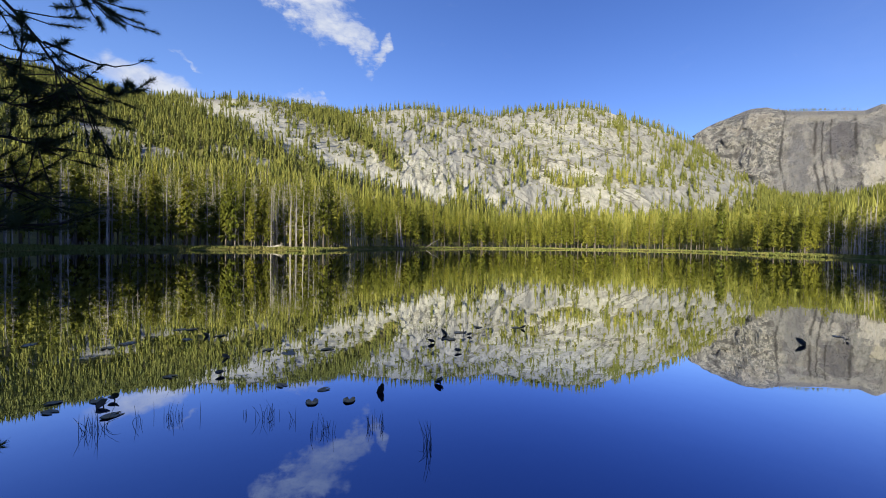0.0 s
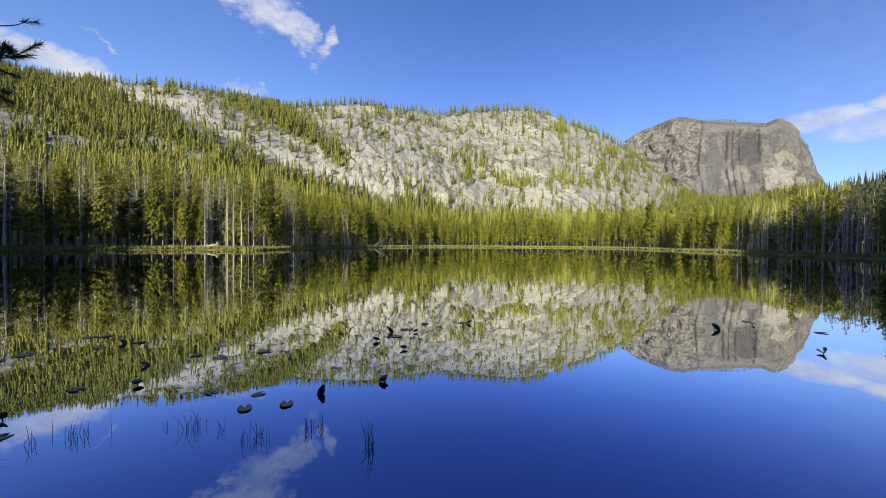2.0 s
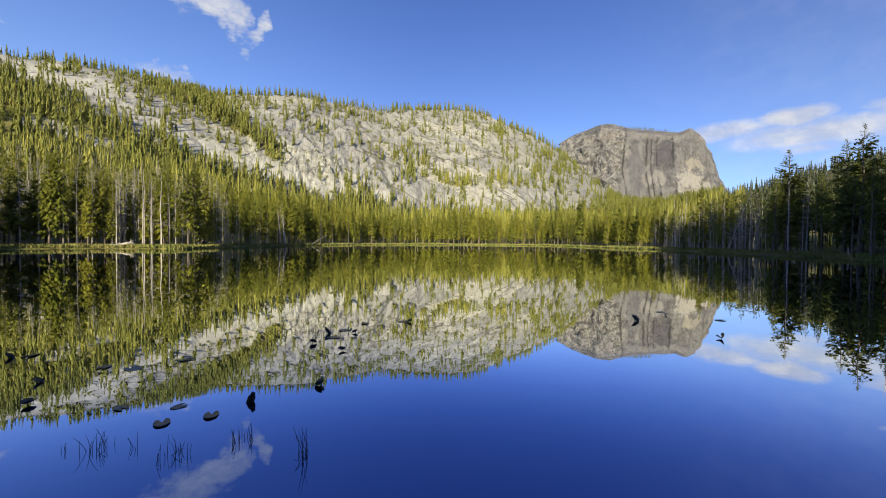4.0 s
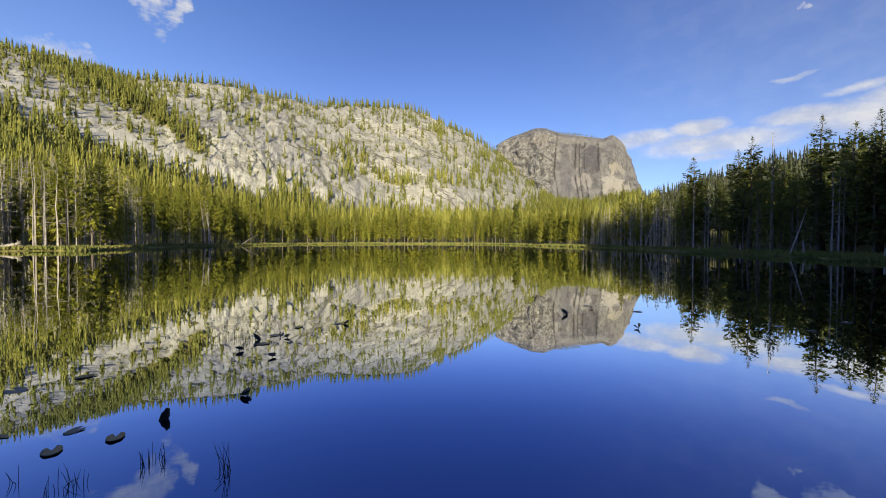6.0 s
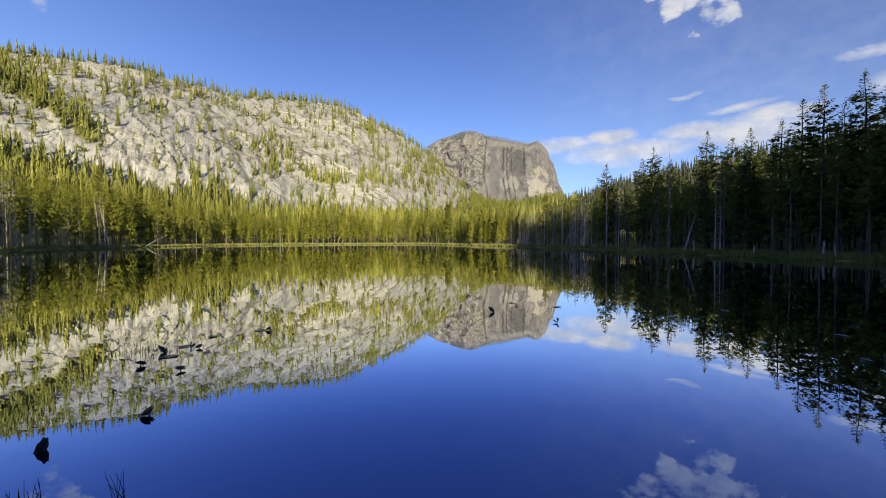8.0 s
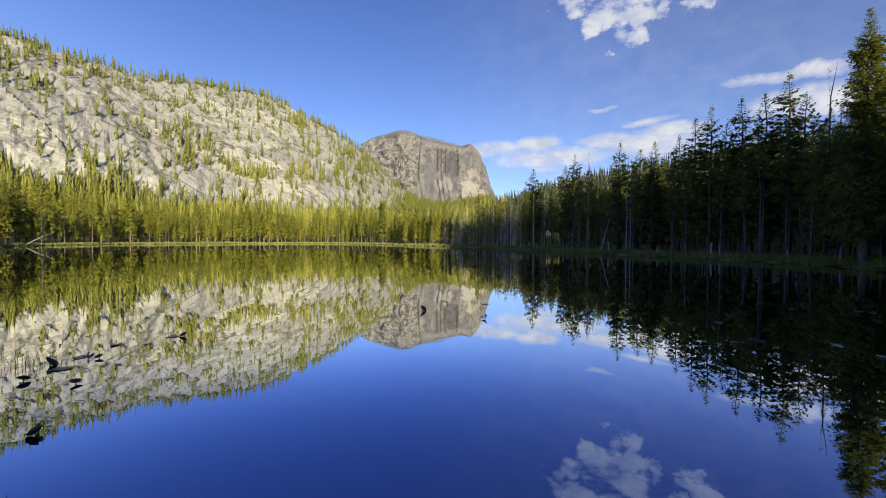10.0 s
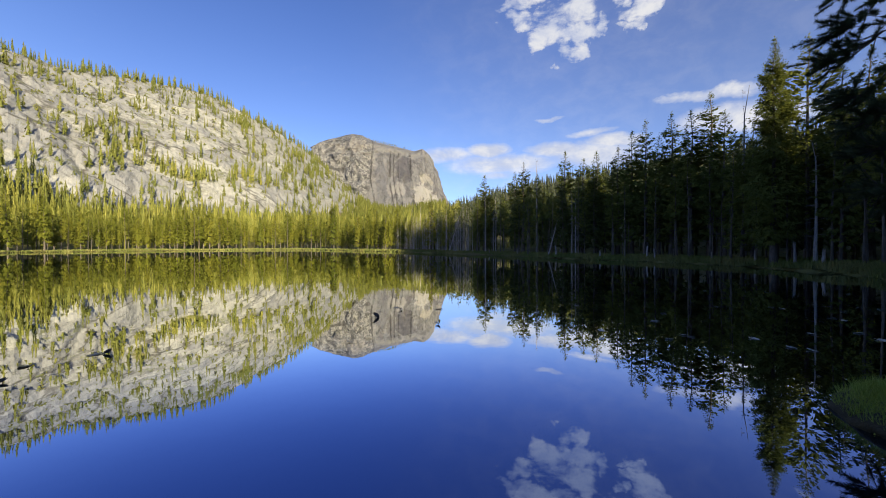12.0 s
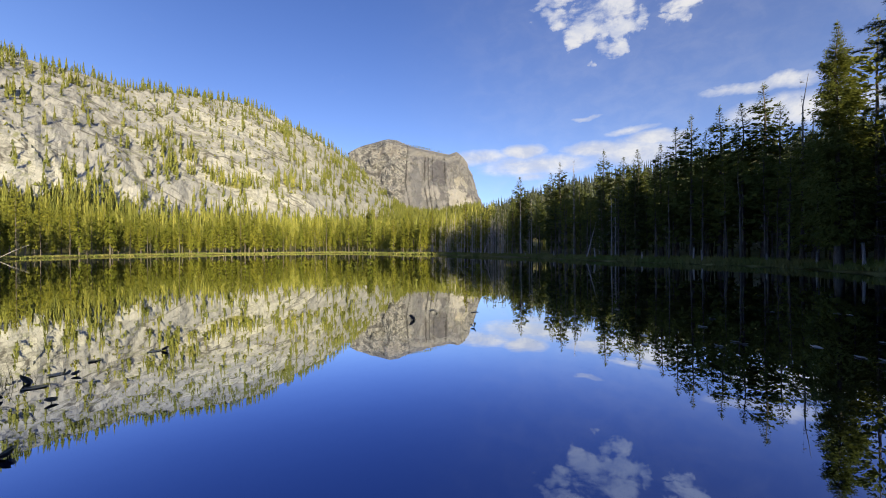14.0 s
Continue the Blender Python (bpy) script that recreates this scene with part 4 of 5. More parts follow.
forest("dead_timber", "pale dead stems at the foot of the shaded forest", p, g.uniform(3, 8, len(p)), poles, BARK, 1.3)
def slope_odds(az, r, s, b, g):
    """The closed forest on the slope, thinner round the ledges."""
    return (s > 48) & (s < 260) & (r < table(az, HILL_AZ, FOOT_R, 2.0) + 130) & (odds(g, r) < np.clip(0.85 - b * 2.0, 0, 0.5) * np.interp(az, (-20, -5), (0.24, 0.34)))


p, s, g = scatter(4, 40000, -62, 54, 110, 420, slope_odds)
near = (s < 135) & (p[:, 0] < 10)
forest("slope_forest", "conifer forest on the lower slope above the shore", p[near], g.uniform(8, 17, near.sum()), near_slope_trees, NEEDLES)
forest("slope_forest", "conifer forest climbing the slope", p[~near], g.uniform(8, 17, (~near).sum()), slope_trees, NEEDLES_SLOPE)
p, s, g = scatter(14, 30000, -48, -14, 110, 320, lambda az, r, s, b, g: (s > 60) & (s < 210) & (odds(g, r) < 0.02))
forest("dead_timber", "grey dead timber scattered up the slope", p, g.uniform(9, 15, len(p)), poles, DEAD)


def hill_odds(az, r, b, g):
    """How likely a tree stands at a place on the hill: thick in the stands, in files up the gullies elsewhere."""
    crest = table(az, HILL_AZ, RIDGE_R, 1.5)
    files = np.clip(0.35 + 2.0 * value_noise(np.stack([az * 1.5, r / 40, 0 * r], 1), 5) + 0.9 * value_noise(np.stack([az * 0.5, r / 90, 0 * r], 1), 6), 0.05, 1.6)
    thick = np.clip(1.0 - b * 1.25, 0, 1)
    chance = np.maximum(0.08 * files, 0.40 * thick ** 1.2)
    chance = np.where(np.abs(r - crest) < 16, np.maximum(chance, 0.20), chance)
    return (odds(g, r) < chance) & (r < crest + 30)


p, s, g = scatter(2, 63000, -60, 52, 270, 790, lambda az, r, s, b, g: (s > 130) & hill_odds(az, r, b, g))
forest("hillside_trees", "scattered conifers on the granite hillside", p, g.uniform(8, 18, len(p)), hill_trees, NEEDLES_FAR)


def scrub_odds(az, r, s, b, g):
    """Low scrub in the cracks and on the ledges of the bare face."""
    clumps = np.clip(0.3 + 1.8 * value_noise(np.stack([az * 2.2, r / 26, 0 * r], 1), 15), 0.1, 1.5)
    return (s > 130) & (b > 0.45) & (odds(g, r) < 0.13 * clumps) & (r < table(az, HILL_AZ, RIDGE_R, 1.5))


scrub = [low_tree(740 + i, 2, 4, sp, 0.1) for i, sp in enumerate((0.5, 0.4, 0.6))]
p, s, g = scatter(15, 40000, -34, 41, 290, 740, scrub_odds)
forest("hillside_scrub", "low dark scrub in the cracks of the granite", p, g.uniform(1.2, 3.8, len(p)), scrub, NEEDLES_FAR)
g = np.random.default_rng(17)
az = np.concatenate([g.uniform(40.6, 46.8, 60), g.normal(43.5, 0.8, 30)])
x, y = 1545 * np.sin(np.radians(az)), 1545 * np.cos(np.radians(az))
z = 1560 * np.tan(np.radians(np.interp(az, (39.7, 41.2, 44.5, 47.3), (15.45, 14.95, 14.35, 13.75)))) - 2
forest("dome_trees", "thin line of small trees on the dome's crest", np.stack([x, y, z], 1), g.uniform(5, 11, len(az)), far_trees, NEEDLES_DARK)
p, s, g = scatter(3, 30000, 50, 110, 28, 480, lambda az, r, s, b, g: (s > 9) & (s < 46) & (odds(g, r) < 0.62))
forest("shaded_forest", "dark conifer forest behind the shaded shore", p, g.uniform(9, 13, len(p)), row_trees, NEEDLES_SHADED)
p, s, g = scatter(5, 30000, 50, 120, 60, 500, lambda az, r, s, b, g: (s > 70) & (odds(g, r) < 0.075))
forest("far_shaded_forest", "conifer forest on the low hill beyond, greyed for haze and shade", p, g.uniform(8, 13, len(p)), far_trees, NEEDLES_HAZED)
def across(az, r):
    """How far a place lies to the side of the standpoint, square to the sun's rays."""
    return r * np.sin(np.radians(az)) - 0.445 * r * np.cos(np.radians(az))


# unseen trees behind the standpoint, thinned in one band to let sun through
p, s, g = scatter(6, 8000, 112, 303, 9, 170, lambda az, r, s, b, g: (s > 7) & (odds(g, r) < np.where((across(az, r) > 24) & (across(az, r) < 38), 0.26, 0.42)))
u = p[:, 0] - 0.445 * p[:, 1]
# heights of the unseen trees, chosen band by band to cast or spare shade
tall = np.select([u < -75, u < -30, u < 24, u < 35.5, u < 39.5, u < 43], [11.5, 6.0, 14.5, 12.5, 8.0, 20.0], 13.0)
forest("forest_behind", "unseen conifers behind the shore, heights set to shade the lake sides", p, tall * g.uniform(0.85, 1.15, len(p)), far_trees, NEEDLES_DARK, 1.2)

# ---------------------------------------------------------------- near pines


def way_point(az, el, d):
    """A point at distance d over the ground plan, seen from the standpoint at that elevation."""
    return Vector((d * math.sin(radians(az)), d * math.cos(radians(az)), 1.6 + d * math.tan(radians(el))))


def smooth_line(points, n):
    """Points along a rounded polyline."""
    p = np.array([tuple(q) for q in points])
    t = np.linspace(0, len(p) - 1, n)
    line = np.stack([np.interp(t, np.arange(len(p)), p[:, i]) for i in range(3)], 1)
    for _ in range(3):
        line[1:-1] = (line[:-2] + 2 * line[1:-1] + line[2:]) / 4
    return line


def tuft_arrays(rng, centre, axis, length, needles, width):
    """Needles fanned round short shoots: thin triangles."""
    k = np.repeat(np.arange(len(centre)), needles)
    ax = axis[k] / np.linalg.norm(axis[k], axis=1)[:, None]
    rand = rng.normal(0, 1, (len(k), 3))
    radial = rand - ax * (rand * ax).sum(1)[:, None]
    radial /= np.linalg.norm(radial, axis=1)[:, None] + 1e-6
    spread = rng.uniform(0.45, 1.4, len(k))[:, None]
    d = ax * np.cos(spread) + radial * np.sin(spread)
    base = centre[k] + ax * (rng.uniform(-1.3, 0.35, len(k)) * length)[:, None]
    side = np.cross(d, rand)
    side /= np.linalg.norm(side, axis=1)[:, None] + 1e-6
    tip = base + d * (length * rng.uniform(0.75, 1.15, len(k)))[:, None]
    v = np.stack([base - side * width, base + side * width, tip], 1).reshape(-1, 3)
    return v, np.arange(len(v)).reshape(-1, 3)


def limb(tree, rng, points, thick, twigs, twig_len, tuft, needles, width, per=2):
    line = smooth_line(points, 14)
    line[1:] += rng.normal(0, 0.012 if twigs > 7 else 0.004, (13, 3)) * (thick / 0.02)
    n = len(line)
    girth = thick if twigs > 7 else thick * 0.55
    pieces = [tube(line, [girth * (1 - 0.85 * i / (n - 1)) for i in range(n)], 6)]
    ends, axes = [line[-1]], [line[-1] - line[-2]]
    for _ in range(twigs):
        i = min(n - 2, int(n * (0.25 + 0.75 * rng.uniform(0, 1) ** 0.8)))
        along = line[i + 1] - line[i]
        along /= np.linalg.norm(along)
        side = rng.normal(0, 1, 3) * np.array([1, 1, 0.55])
        d = along * 0.75 + side * 0.55 + np.array([0, 0, 0.12])
        d /= np.linalg.norm(d)
        ln = twig_len * rng.uniform(0.4, 1.25)
        a = line[i] + (line[i + 1] - line[i]) * rng.uniform(0, 1)
        curl = np.array([0, 0, 1.0]) * ln * rng.uniform(-0.05, 0.22)
        b, c = a + d * ln * 0.55, a + d * ln + curl
        pieces.append(tube([a, b, c], [thick * 0.3, thick * 0.22, thick * 0.12], 4))
        for f in np.linspace(0.72, 1.0, per):
            ends.append(b + (c - b) * ((f - 0.45) / 0.55) + rng.normal(0, 0.1 * tuft, 3))
            axes.append(c - b)
    v, f = joined(pieces)
    wood = under(new("limb", raw_mesh("limb", v, f, PINE_BARK, True)), tree)
    v, f = tuft_arrays(rng, np.array(ends), np.array(axes), tuft, needles, width)
    under(new("needles", raw_mesh("needles", v, f, PINE_NEEDLES)), wood)
    return wood


PINE_BARK = material("near_pine_bark", bark((0.05, 0.04, 0.035), (0.11, 0.09, 0.075)))
PINE_NEEDLES = material("near_pine_needles", foliage((0.06, 0.08, 0.035), (0.10, 0.12, 0.045), (0.045, 0.06, 0.028), 2.0, 0.3))


def near_pine(az, d, height, label, limbs, seed, thick, twig_len, tuft, needles, width):
    g = np.random.default_rng(seed)
    tree = tagged(new("pine_tree"), label, "tree")
    x, y = plan(az, d)
    z = float(lie([x], [y])[0][0])
    spine = smooth_line([(x, y, z - 0.3), (x + 0.03, y, z + height * 0.4), (x - 0.05, y + 0.04, z + height)], 12)
    v, f = tube(spine, [thick * 5 * (1.25 if i == 0 else 1) * (1 - 0.8 * i / 11) for i in range(12)], 10)
    under(new("trunk", raw_mesh("trunk", v, f, PINE_BARK, True)), tree)
    for twigs, *points in limbs:
        first = way_point(*points[0])
        start = [Vector((x, y, first.z))] if points[0][0] in (-66, 107) else []
        limb(tree, g, start + [way_point(*p) for p in points[1 if start else 0:]], thick, twigs, twig_len if twigs != 7 else twig_len * 0.4, tuft, needles, width)
    return tree


# limbs: twigs, then azimuth, elevation and distance of points along each
LEFT_UPPER = [
    (34, (-66, 30, 3.4), (-55, 26, 3.2), (-48, 22, 3.1), (-44.5, 17.5, 3.0), (-42.3, 13.0, 2.95)),
    (30, (-66, 34, 3.4), (-54, 30, 3.3), (-46, 26.5, 3.2), (-41.5, 24.6, 3.2)),
    (0, (-46, 19.5, 3.08), (-42, 18.6, 3.05), (-39.5, 19.1, 3.0), (-37.4, 20.4, 3.0)),
    (7, (-45, 17.6, 3.02), (-42, 16.3, 3.0), (-40, 16.0, 3.0), (-38.2, 17.0, 3.0)),
    (28, (-66, 24, 3.4), (-56, 21, 3.4), (-51, 18.5, 3.3), (-47.0, 15.5, 3.2))]
LEFT_LOWER = [
    (24, (-66, 18, 3.4), (-54, 14, 3.3), (-49, 13, 3.2), (-46, 13.6, 3.1)),
    (24, (-66, 12, 3.4), (-54, 10, 3.3), (-49, 10, 3.2), (-46, 9.5, 3.1)),
    (22, (-66, 6, 3.4), (-54, 6, 3.3), (-50, 5.8, 3.2), (-47.2, 5, 3.1)),
    (20, (-66, 1, 3.4), (-55, 1, 3.3), (-50, 1.5, 3.2), (-47.5, 1.5, 3.1)),
    (7, (-66, -8, 3.3), (-56, -14, 3.0), (-52.5, -18.5, 2.8), (-50.8, -19.5, 2.7))]
near_pine(-66, 3.4, 7.5, "overhanging pine with dark needle tufts at the water", LEFT_UPPER + LEFT_LOWER, 11, 0.014, 0.30, 0.044, 80, 0.0018)
near_pine(107, 10.0, 11.0, "dark pine with spreading limbs on the bank", [
    (44, (107, 38, 10), (102, 33, 9.8), (100, 30, 9.6)),
    (44, (107, 31, 10), (102, 28, 9.8), (100, 26, 9.6), (98.2, 24, 9.5)),
    (50, (107, 26, 10), (101, 24, 9.8), (99.5, 21.5, 9.6), (97.6, 20.8, 9.5)),
    (50, (107, 21, 10), (101, 20, 9.8), (99.5, 18.5, 9.7), (97.4, 18.2, 9.6)),
    (44, (107, 17, 10), (101, 16.5, 9.8), (100, 15, 9.7), (98.4, 14.2, 9.6)),
    (44, (107, 13, 10), (101, 13, 9.8), (99.8, 12, 9.7)),
    (44, (107, 9, 10), (101, 9.5, 9.8), (100, 9, 9.7)),
    (40, (107, 5, 10), (102, 5.5, 9.8), (100.5, 5, 9.7))], 12, 0.024, 0.5, 0.085, 80, 0.005)

# ---------------------------------------------------------------- water plants


def pad_look(n, s):
    p = position(n)
    colour = n.mix(n.ramp(n.noise(p, 14.0, 4.0), 0.35, 0.65), (0.03, 0.034, 0.02), (0.07, 0.06, 0.032))
    colour = n.mix(n.ramp(n.noise(p, 60.0, 3.0), 0.55, 0.75, 0.0, 0.6), colour, (0.03, 0.022, 0.012))
    n.link(colour, s.inputs["Base Color"])
    s.inputs["Roughness"].default_value = 0.3
    s.inputs["Specular IOR Level"].default_value = 0.55
    bump(n, n.noise(p, 45.0, 4.0), 0.004, s, 0.6)


def sky_sheen_pad_look(n, s):
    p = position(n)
    # the sky's reflection on these pads is painted in as a pale colour
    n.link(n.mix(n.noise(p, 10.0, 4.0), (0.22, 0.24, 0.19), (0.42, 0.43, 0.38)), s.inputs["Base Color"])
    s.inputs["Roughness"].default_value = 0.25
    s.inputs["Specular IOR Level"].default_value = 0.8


def reed_look(n, s):
    p = position(n)
    n.link(n.mix(n.noise(p, 9.0, 3.0), (0.03, 0.045, 0.015), (0.07, 0.06, 0.03)), s.inputs["Base Color"])
    s.inputs["Roughness"].default_value = 0.6


def grass_look(n, s):
    p = position(n)
    leaf = n.add("ShaderNodeNewGeometry").outputs["Random Per Island"]
    colour = n.mix(n.ramp(n.noise(p, 0.22, 4.0), 0.35, 0.65), (0.12, 0.15, 0.03), (0.21, 0.19, 0.06))
    n.link(n.mix(n.math("MULTIPLY", leaf, 0.5), colour, (0.08, 0.10, 0.025)), s.inputs["Base Color"])
    s.inputs["Roughness"].default_value = 0.75


def stone_look(n, s):
    p = position(n)
    n.link(n.mix(n.ramp(n.noise(p, 22.0, 5.0, 0.65), 0.35, 0.7), (0.012, 0.011, 0.010), (0.05, 0.042, 0.032)), s.inputs["Base Color"])
    s.inputs["Roughness"].default_value = 0.55
    bump(n, n.noise(p, 40.0, 5.0), 0.01, s, 0.8)


SKY_SHEEN_PAD = material("pale_lily_leaf", sky_sheen_pad_look)
PAD, REED, GRASS, WET_WOOD = material("lily_leaf", pad_look), material("reed_stem", reed_look), material("bank_grass", grass_look), material("wet_wood", stone_look)


def leaf_mesh(seed, size, cup, fold, name, mat):
    """A heart-shaped floating leaf with thickness: notched, cupped and folded along its rib."""
    g = random.Random(seed)
    rings, sides = 5, 30
    notch = radians(g.uniform(14, 24))
    bm = bmesh.new()
    layers = []
    for layer in (0, 1):
        grid = [[bm.verts.new((0, 0, -0.004 * layer))]]
        for i in range(1, rings + 1):
            f = i / rings
            row = []
            for k in range(sides + 1):
                a = notch + (2 * math.pi - 2 * notch) * k / sides
                r = size * f * (1 + 0.10 * math.cos(a * 2) + 0.03 * math.sin(a * 7 + seed))
                x, y = r * math.cos(a), r * math.sin(a) * 0.8
                z = cup * f ** 3 * size + fold * abs(y) + 0.012 * size * math.sin(a * 5 + seed) * f
                row.append(bm.verts.new((x, y, z - 0.004 * layer)))
            grid.append(row)
        for k in range(sides):
            tri = (grid[0][0], grid[1][k], grid[1][k + 1])
            bm.faces.new(tri if layer == 0 else tri[::-1])
        for i in range(1, rings):
            for k in range(sides):
                q = (grid[i][k], grid[i + 1][k], grid[i + 1][k + 1], grid[i][k + 1])
                bm.faces.new(q if layer == 0 else q[::-1])
        layers.append(grid)
    top, low = layers
    edge = lambda gr: [gr[i][0] for i in range(rings, 0, -1)][::-1] + gr[rings][1:] + [gr[i][sides] for i in range(rings - 1, 0, -1)] + [gr[0][0]]
    a, b = edge(top), edge(low)
    for i in range(len(a)):
        j = (i + 1) % len(a)
        bm.faces.new((a[i], b[i], b[j], a[j]))
    me = bpy.data.meshes.new(name)
    bm.to_mesh(me)
    bm.free()
    me.materials.append(mat)
    for poly in me.polygons:
        poly.use_smooth = True
    return me


flat_leaves = [leaf_mesh(i, 0.15, c, 0.0, "lily_pad", PAD) for i, c in enumerate((0.008, 0.0, 0.014))]
pale_leaves = [leaf_mesh(20 + i, 0.15, c, 0.0, "lily_pad", SKY_SHEEN_PAD) for i, c in enumerate((0.02, 0.01, 0.03))]
raised_leaves = [leaf_mesh(10 + i, 0.13, c, fo, "leaf", PAD) for i, (c, fo) in enumerate(((0.3, 0.5), (0.15, 0.9), (0.4, 0.2)))]


def floating_pad(i, x, y, scale=1.0, tilt=2.0, pale=False):
    g = random.Random(i * 7 + 3)
    ob = tagged(new("lily_pad", (pale_leaves if pale else flat_leaves)[i % 3]), "lily pad floating in the shaded cove, sky reflection put into its pale colour" if pale else "flat dark lily pad floating on the lake", "lily pad", "lily pads on the lake")
    ob.matrix_basis = Matrix.Translation((x, y, 0.003 + 0.001 * tilt)) @ Euler((radians(g.uniform(-tilt, tilt)), radians(g.uniform(-tilt, tilt)), g.uniform(0, 6.28))).to_matrix().to_4x4() @ Matrix.Scale(scale * g.uniform(0.85, 1.15), 4)


def raised_pad(i, x, y, scale=1.0):
    g = random.Random(i * 13 + 5)
    root = tagged(new("lily_pad"), "curled brown lily leaf standing out of the water", "lily pad", "raised lily leaves")
    root.location = (x, y, 0)
    leaf = under(new("leaf", raised_leaves[i % 3]), root)
    lift = g.uniform(0.03, 0.06)
    leaf.matrix_basis = Matrix.Translation((0, 0, lift * scale)) @ Euler((radians(g.uniform(-45, 45)), radians(g.uniform(-40, 10)), g.uniform(0, 6.28))).to_matrix().to_4x4() @ Matrix.Scale(scale, 4)
    v, f = tube([(0.03, 0.02, -0.2), (0.01, 0.0, -0.05), (0, 0, lift * scale)], [0.006, 0.006, 0.005], 6)
    under(new("stalk", raw_mesh("stalk", v, f, REED, True)), root)


FLOATING = (
    (-3.43, 3.83), (-3.80, 3.76), (-3.61, 3.55), (-3.00, 3.51), (-2.21, 5.56), (-2.58, 5.72), (-1.72, 5.82), (-3.78, 6.54), (-4.13, 6.25),
    (-4.55, 7.01), (-4.74, 6.95), (-4.87, 5.96), (-4.95, 5.70), (-6.24, 5.82), (-3.20, 4.54), (-1.78, 4.30), (-1.28, 4.20), (-1.30, 3.87),
    (-0.94, 3.93), (0.12, 6.54), (0.32, 7.01), (0.72, 7.52), (1.44, 7.50), (7.76, 6.05), (7.30, 7.10))
FLOATING_COVE = (
    (16.55, 1.14), (12.51, 0.58), (17.41, -0.54), (13.26, -0.55), (13.08, -0.75), (8.26, 0.82), (8.66, -0.17), (8.27, -0.62), (8.24, -0.86),
    (9.76, -0.97), (12.14, -1.53), (11.84, -1.67), (13.30, -1.85), (14.38, -2.29), (14.45, -2.66), (10.36, -1.66), (9.81, -1.84), (18.21, -2.61),
    (10.51, 3.54), (10.55, 1.49), (9.36, 1.46), (7.72, 2.08), (7.04, 1.88), (7.74, 0.97), (8.18, 0.70), (8.81, 3.89), (8.93, 3.47))
RAISED = (
    (-3.27, 3.85), (-3.25, 3.70), (-2.99, 5.30), (-2.66, 4.62), (-3.98, 6.48), (-0.01, 4.46), (0.02, 6.84), (0.39, 6.95), (0.49, 6.80),
    (1.57, 7.43), (-0.18, 6.26), (0.24, 5.74), (-0.02, 4.42), (5.99, 6.46), (7.10, 6.77), (6.31, 4.89))
for i, (x, y) in enumerate(FLOATING):
    floating_pad(i, x, y, 0.50 if y < 5 else 0.68, 5.0)
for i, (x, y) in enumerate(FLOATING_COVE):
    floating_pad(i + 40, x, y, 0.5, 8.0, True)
for i, (x, y) in enumerate(RAISED):
    raised_pad(i, x, y, 0.62 if i in (6, 13, 15) else 0.42)


def reed_clump(i, x, y, stems, height, spread):
    g = random.Random(i * 31 + 1)
    root = tagged(new("reed_clump"), "sparse thin reeds standing in shallow water", "reeds", "reed clumps in the shallows")
    root.location = (x, y, 0)
    for _ in range(round(stems * 0.9)):
        bx, by, a = g.gauss(0, spread * 0.4), g.gauss(0, spread * 0.3), g.uniform(0, 6.28)
        h, lean = height * g.uniform(0.25, 0.95), abs(g.gauss(0, 0.28))
        if g.random() < 0.12:
            lean = 1.2
        pts = []
        for f in (-0.5, 0.0, 0.3, 0.6, 0.85, 1.0):
            out = lean * h * (0.55 * f + 0.45 * f * abs(f))
            pts.append((bx + out * math.cos(a), by + out * math.sin(a), h * f * (1 - 0.22 * lean * max(f, 0))))
        v, f = tube(pts, [0.0021, 0.0021, 0.0020, 0.0017, 0.0012, 0.0005], 4)
        under(new("stem", raw_mesh("stem", v, f, REED, True)), root)


for i, (x, y, stems, h, w) in enumerate((
        (-2.97, 3.21, 16, 0.19, 0.10), (-2.87, 3.26, 9, 0.26, 0.08), (-2.70, 3.38, 5, 0.20, 0.06), (-2.37, 3.46, 22, 0.15, 0.3), (-1.81, 3.56, 3, 0.14, 0.05),
        (-1.57, 3.49, 20, 0.17, 0.14), (-1.32, 3.45, 4, 0.14, 0.08), (-1.01, 3.26, 20, 0.16, 0.13), (-0.58, 3.37, 20, 0.17, 0.15), (-0.10, 3.04, 12, 0.29, 0.06),
        (-0.41, 7.13, 16, 0.30, 0.22), (-0.25, 7.11, 16, 0.34, 0.2), (-0.08, 6.95, 14, 0.3, 0.2), (0.17, 6.81, 6, 0.24, 0.2), (-3.1, 4.3, 5, 0.2, 0.1))):
    reed_clump(i, x, y, stems, h, w)


def stump():
    """A blunt dark snag end that leans out of the water."""
    bm = bmesh.new()
    bmesh.ops.create_icosphere(bm, subdivisions=4, radius=1.0)
    for v in bm.verts:
        n = v.co.copy()
        k = 1 + 0.16 * noise.noise(n * 2.2) + 0.07 * noise.noise(n * 6.0)
        z = n.z * 0.15
        v.co = Vector((n.x * 0.062 * k + z * 0.28, n.y * 0.055 * k, z * k * (0.9 if n.z < 0 else 1.0)))
    me = bpy.data.meshes.new("stump")
    bm.to_mesh(me)
    bm.free()
    me.materials.append(WET_WOOD)
    for poly in me.polygons:
        poly.use_smooth = True
    ob = tagged(new("stump", me), "small black waterlogged stump rising from the water", "stump")
    ob.scale = (0.58, 0.58, 0.56)
    ob.location = (-0.66, 4.15, 0.012)


stump()

# ---------------------------------------------------------------- banks


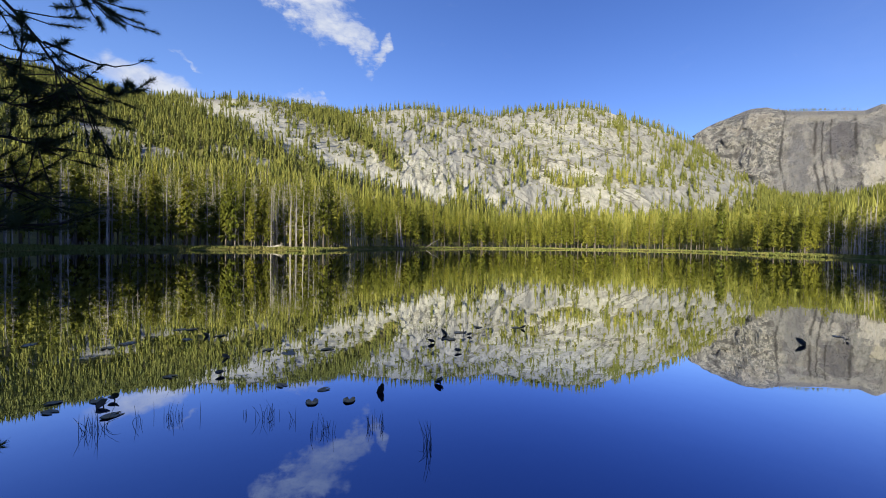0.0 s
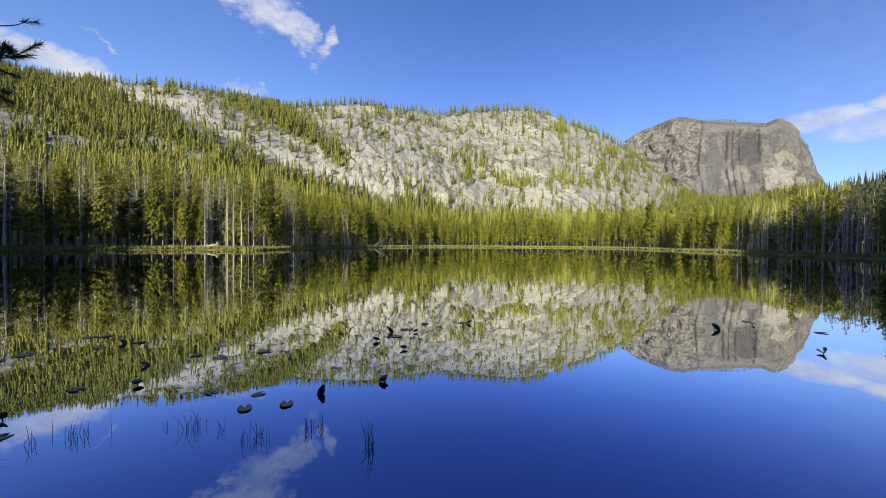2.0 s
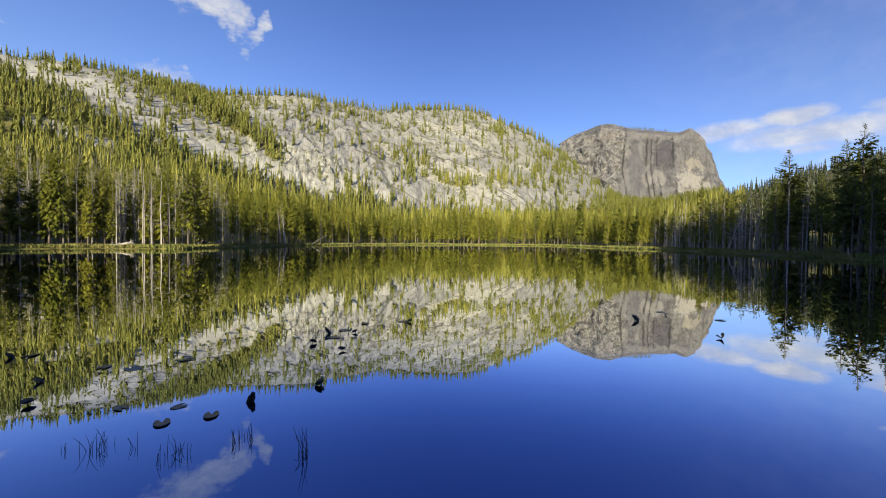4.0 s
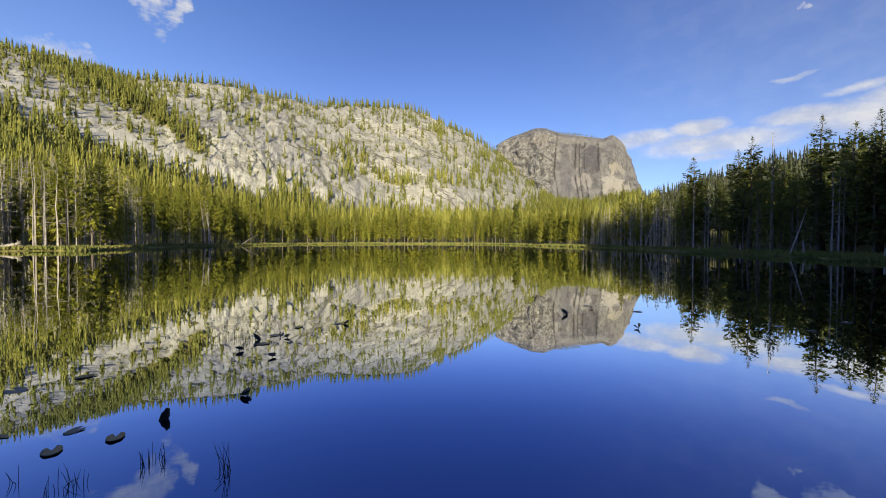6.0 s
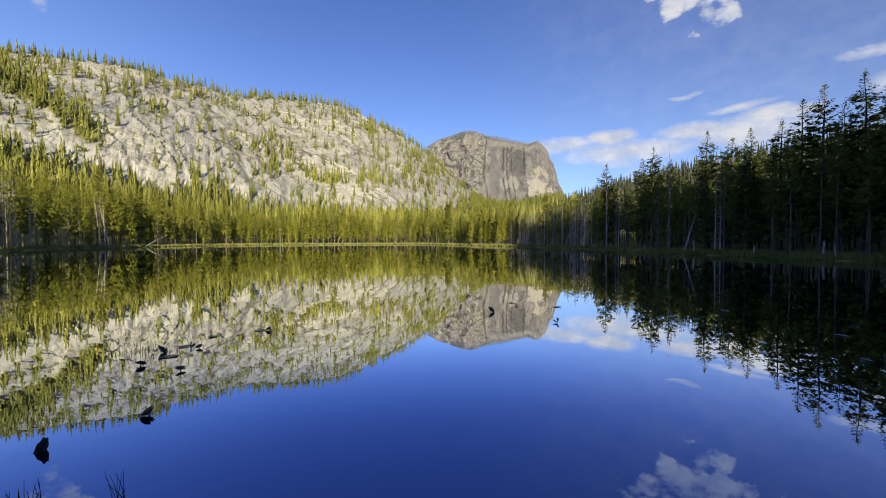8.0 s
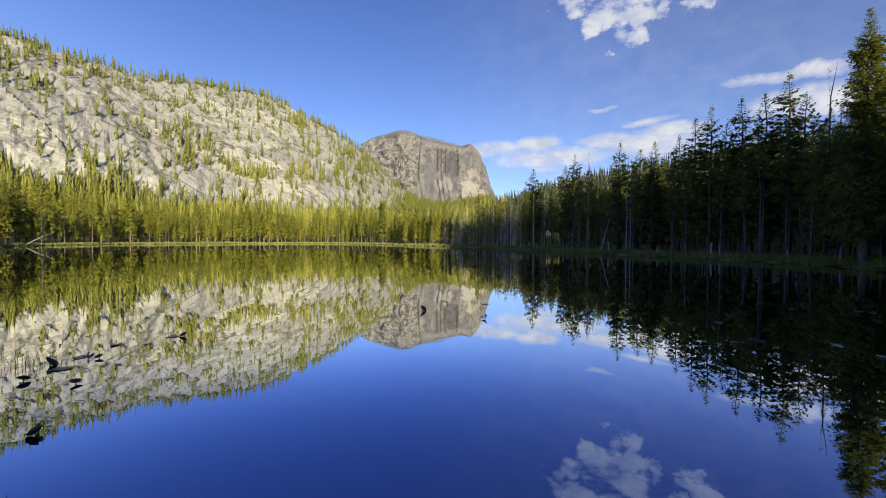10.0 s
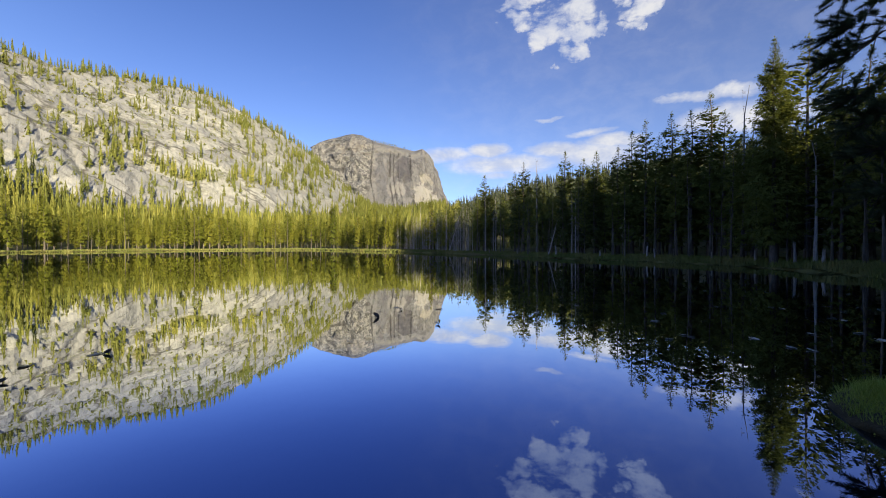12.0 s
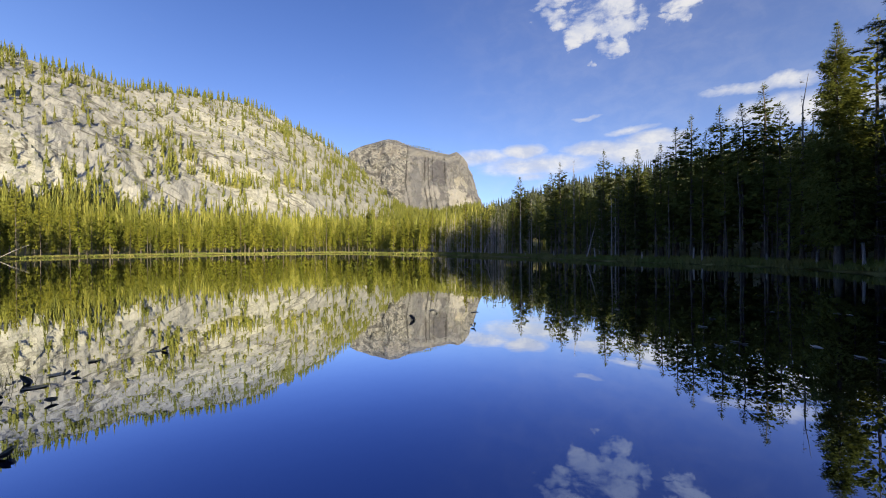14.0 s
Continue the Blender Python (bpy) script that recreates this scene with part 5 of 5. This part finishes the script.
def blades(rng, place, height, width, lean=0.4, per=4):
    """Grass as thin triangles in tufts."""
    k = np.repeat(np.arange(len(place)), per)
    a = rng.uniform(0, 6.28, len(k))
    h = height * rng.uniform(0.45, 1.2, len(k))
    foot = place[k] + np.stack([rng.normal(0, width * 2, len(k)), rng.normal(0, width * 2, len(k)), np.full(len(k), -0.03)], 1)
    side = np.stack([np.cos(a), np.sin(a), 0 * a], 1) * width
    b = rng.uniform(0, 6.28, len(k))
    tip = foot + np.stack([np.cos(b) * h * lean * rng.uniform(0, 1, len(k)), np.sin(b) * h * lean * rng.uniform(0, 1, len(k)), h], 1)
    return np.stack([foot - side, foot + side, tip], 1).reshape(-1, 3)


def bank_grass(name, label, seed, count, az0, az1, deep, height, width):
    g = np.random.default_rng(seed)
    az = g.uniform(az0, az1, count)
    r = shore(az) + g.uniform(0, 1, count) ** 1.4 * deep + 0.2
    x, y = r * np.sin(np.radians(az)), r * np.cos(np.radians(az))
    z, steep, s = lie(x, y)
    ok = s > 0.05
    v = blades(g, np.stack([x, y, z], 1)[ok], height, width)
    tagged(new(name, raw_mesh(name, v, np.arange(len(v)).reshape(-1, 3), GRASS)), label, "grass", kind="stuff")


bank_grass("shore_grass", "sunlit yellow-green grass along the far shore", 21, 12000, -52, 53, 6.0, 0.5, 0.10)
bank_grass("shaded_grass", "dim green grass on the shaded bank", 22, 7000, 53, 104, 5.0, 0.35, 0.05)


def hummock():
    """A grassy knob of bank close by at the water's edge."""
    root = tagged(new("grassy_hummock"), "low grassy hummock at the water's edge", "hummock")
    g = np.random.default_rng(31)
    bm = bmesh.new()
    bmesh.ops.create_icosphere(bm, subdivisions=5, radius=1.0)
    for v in bm.verts:
        n = v.co.copy()
        k = 1 + 0.10 * noise.noise(n * 1.7) + 0.05 * noise.noise(n * 5.0)
        v.co = Vector((n.x * 1.05 * k, n.y * 0.95 * k, n.z * 0.26 * k - 0.02))
    part("soil", bm, HUMUS, root)
    n = 2600
    a, r = g.uniform(0, 6.28, n), np.sqrt(g.uniform(0, 1, n)) * 0.98
    place = np.stack([np.cos(a) * r * 1.05, np.sin(a) * r * 0.95, 0.26 * np.sqrt(np.clip(1 - r * r, 0, 1)) - 0.02], 1)
    v = blades(g, place, 0.13, 0.005, 0.9, 5)
    under(new("grass", raw_mesh("grass", v, np.arange(len(v)).reshape(-1, 3), GRASS_SHADE)), root)
    root.location = (5.55, -1.72, 0)


def humus_look(n, s):
    p = position(n)
    n.link(n.mix(n.noise(p, 18.0, 5.0, 0.7), (0.02, 0.016, 0.01), (0.07, 0.06, 0.03)), s.inputs["Base Color"])
    s.inputs["Roughness"].default_value = 0.9
    bump(n, n.noise(p, 30.0, 5.0), 0.02, s)


def lush_look(n, s):
    leaf = n.add("ShaderNodeNewGeometry").outputs["Random Per Island"]
    n.link(n.mix(leaf, (0.24, 0.33, 0.05), (0.34, 0.40, 0.08)), s.inputs["Base Color"])
    s.inputs["Roughness"].default_value = 0.7


HUMUS, GRASS_SHADE = material("dark_humus", humus_look), material("lush_grass", lush_look)
hummock()


def driftwood():
    """A bleached root wad stranded on the shore."""
    root = tagged(new("driftwood_root"), "bleached grey root wad stranded on the grassy point", "driftwood")
    x, y = plan(-23.1, 82.5)
    root.location = (x, y, float(lie([x], [y])[0][0]) + 0.15)
    g = random.Random(9)
    v, f = tube([(-2.4, 0, 0.15), (-1, 0.1, 0.2), (0.3, 0, 0.45)], [0.16, 0.2, 0.26], 8)
    under(new("trunk", raw_mesh("trunk", v, f, DEAD, True)), root)
    for i in range(9):
        a = g.uniform(-1.6, 1.6)
        ln = g.uniform(0.7, 1.5)
        v, f = tube([(0.25, 0, 0.42), (0.5 + 0.2 * math.cos(a) * ln, 0.3 * math.sin(i) * ln, 0.45 + 0.45 * math.sin(a) * ln), (0.5 + 0.6 * math.cos(a * 1.2) * ln, 0.6 * math.sin(i) * ln, max(0.0, 0.45 + 0.9 * math.sin(a) * ln))], [0.11, 0.07, 0.03], 6)
        under(new("root", raw_mesh("root", v, f, DEAD, True)), root)


driftwood()


def leaning_log():
    root = tagged(new("fallen_log"), "pale fallen trunk leaning against the shore trees", "log")
    x, y = plan(-2.7, 130.5)
    root.location = (x, y, float(lie([x], [y])[0][0]))
    v, f = tube([(0, 0, -0.1), (2.4, 0.2, 1.6), (4.9, 0.4, 3.0)], [0.09, 0.08, 0.04], 7)
    under(new("trunk", raw_mesh("trunk", v, f, DEAD, True)), root)


leaning_log()


def broken_stump(seed, height):
    """A short pale stem, snapped off in splinters."""
    g = random.Random(seed)
    root = tagged(new("broken_stump"), "short pale broken stump at the edge of the shaded bank", "stump", "broken stumps on the bank")
    lean = g.uniform(-0.12, 0.12)
    v, f = tube([(0, 0, -0.3), (lean * 0.3, 0, height * 0.4), (lean, 0.03, height)], [0.15, 0.11, 0.085], 9)
    under(new("trunk", raw_mesh("trunk", v, f, DEAD, True)), root)
    for k in range(4):
        a = 1.57 * k + g.uniform(-0.4, 0.4)
        x, y = lean + 0.06 * math.cos(a), 0.03 + 0.06 * math.sin(a)
        v, f = tube([(x, y, height - 0.06), (x * 1.05, y * 1.05, height + g.uniform(0.06, 0.16)), (x * 1.1, y * 1.1, height + g.uniform(0.18, 0.34))], [0.035, 0.022, 0.004], 5)
        under(new("splinter", raw_mesh("splinter", v, f, DEAD, True)), root)
    return root


stump_kinds = [broken_stump(41, 0.9), broken_stump(42, 1.3), broken_stump(43, 1.7)]
for i, (az, away) in enumerate(((58.5, 1.0), (62.5, 1.4), (68.0, 0.9), (73.8, 1.2), (79.5, 1.6), (80.4, 1.2), (86.5, 1.5), (90.6, 1.3), (94.0, 1.2), (96.2, 1.5))):
    x, y = plan(az, float(shore(np.array([az]))[0]) + away)
    plant(stump_kinds[i % 3], stand(x, y, 0.6 + 0.07 * (i % 5), az, 0.0, 0.0))
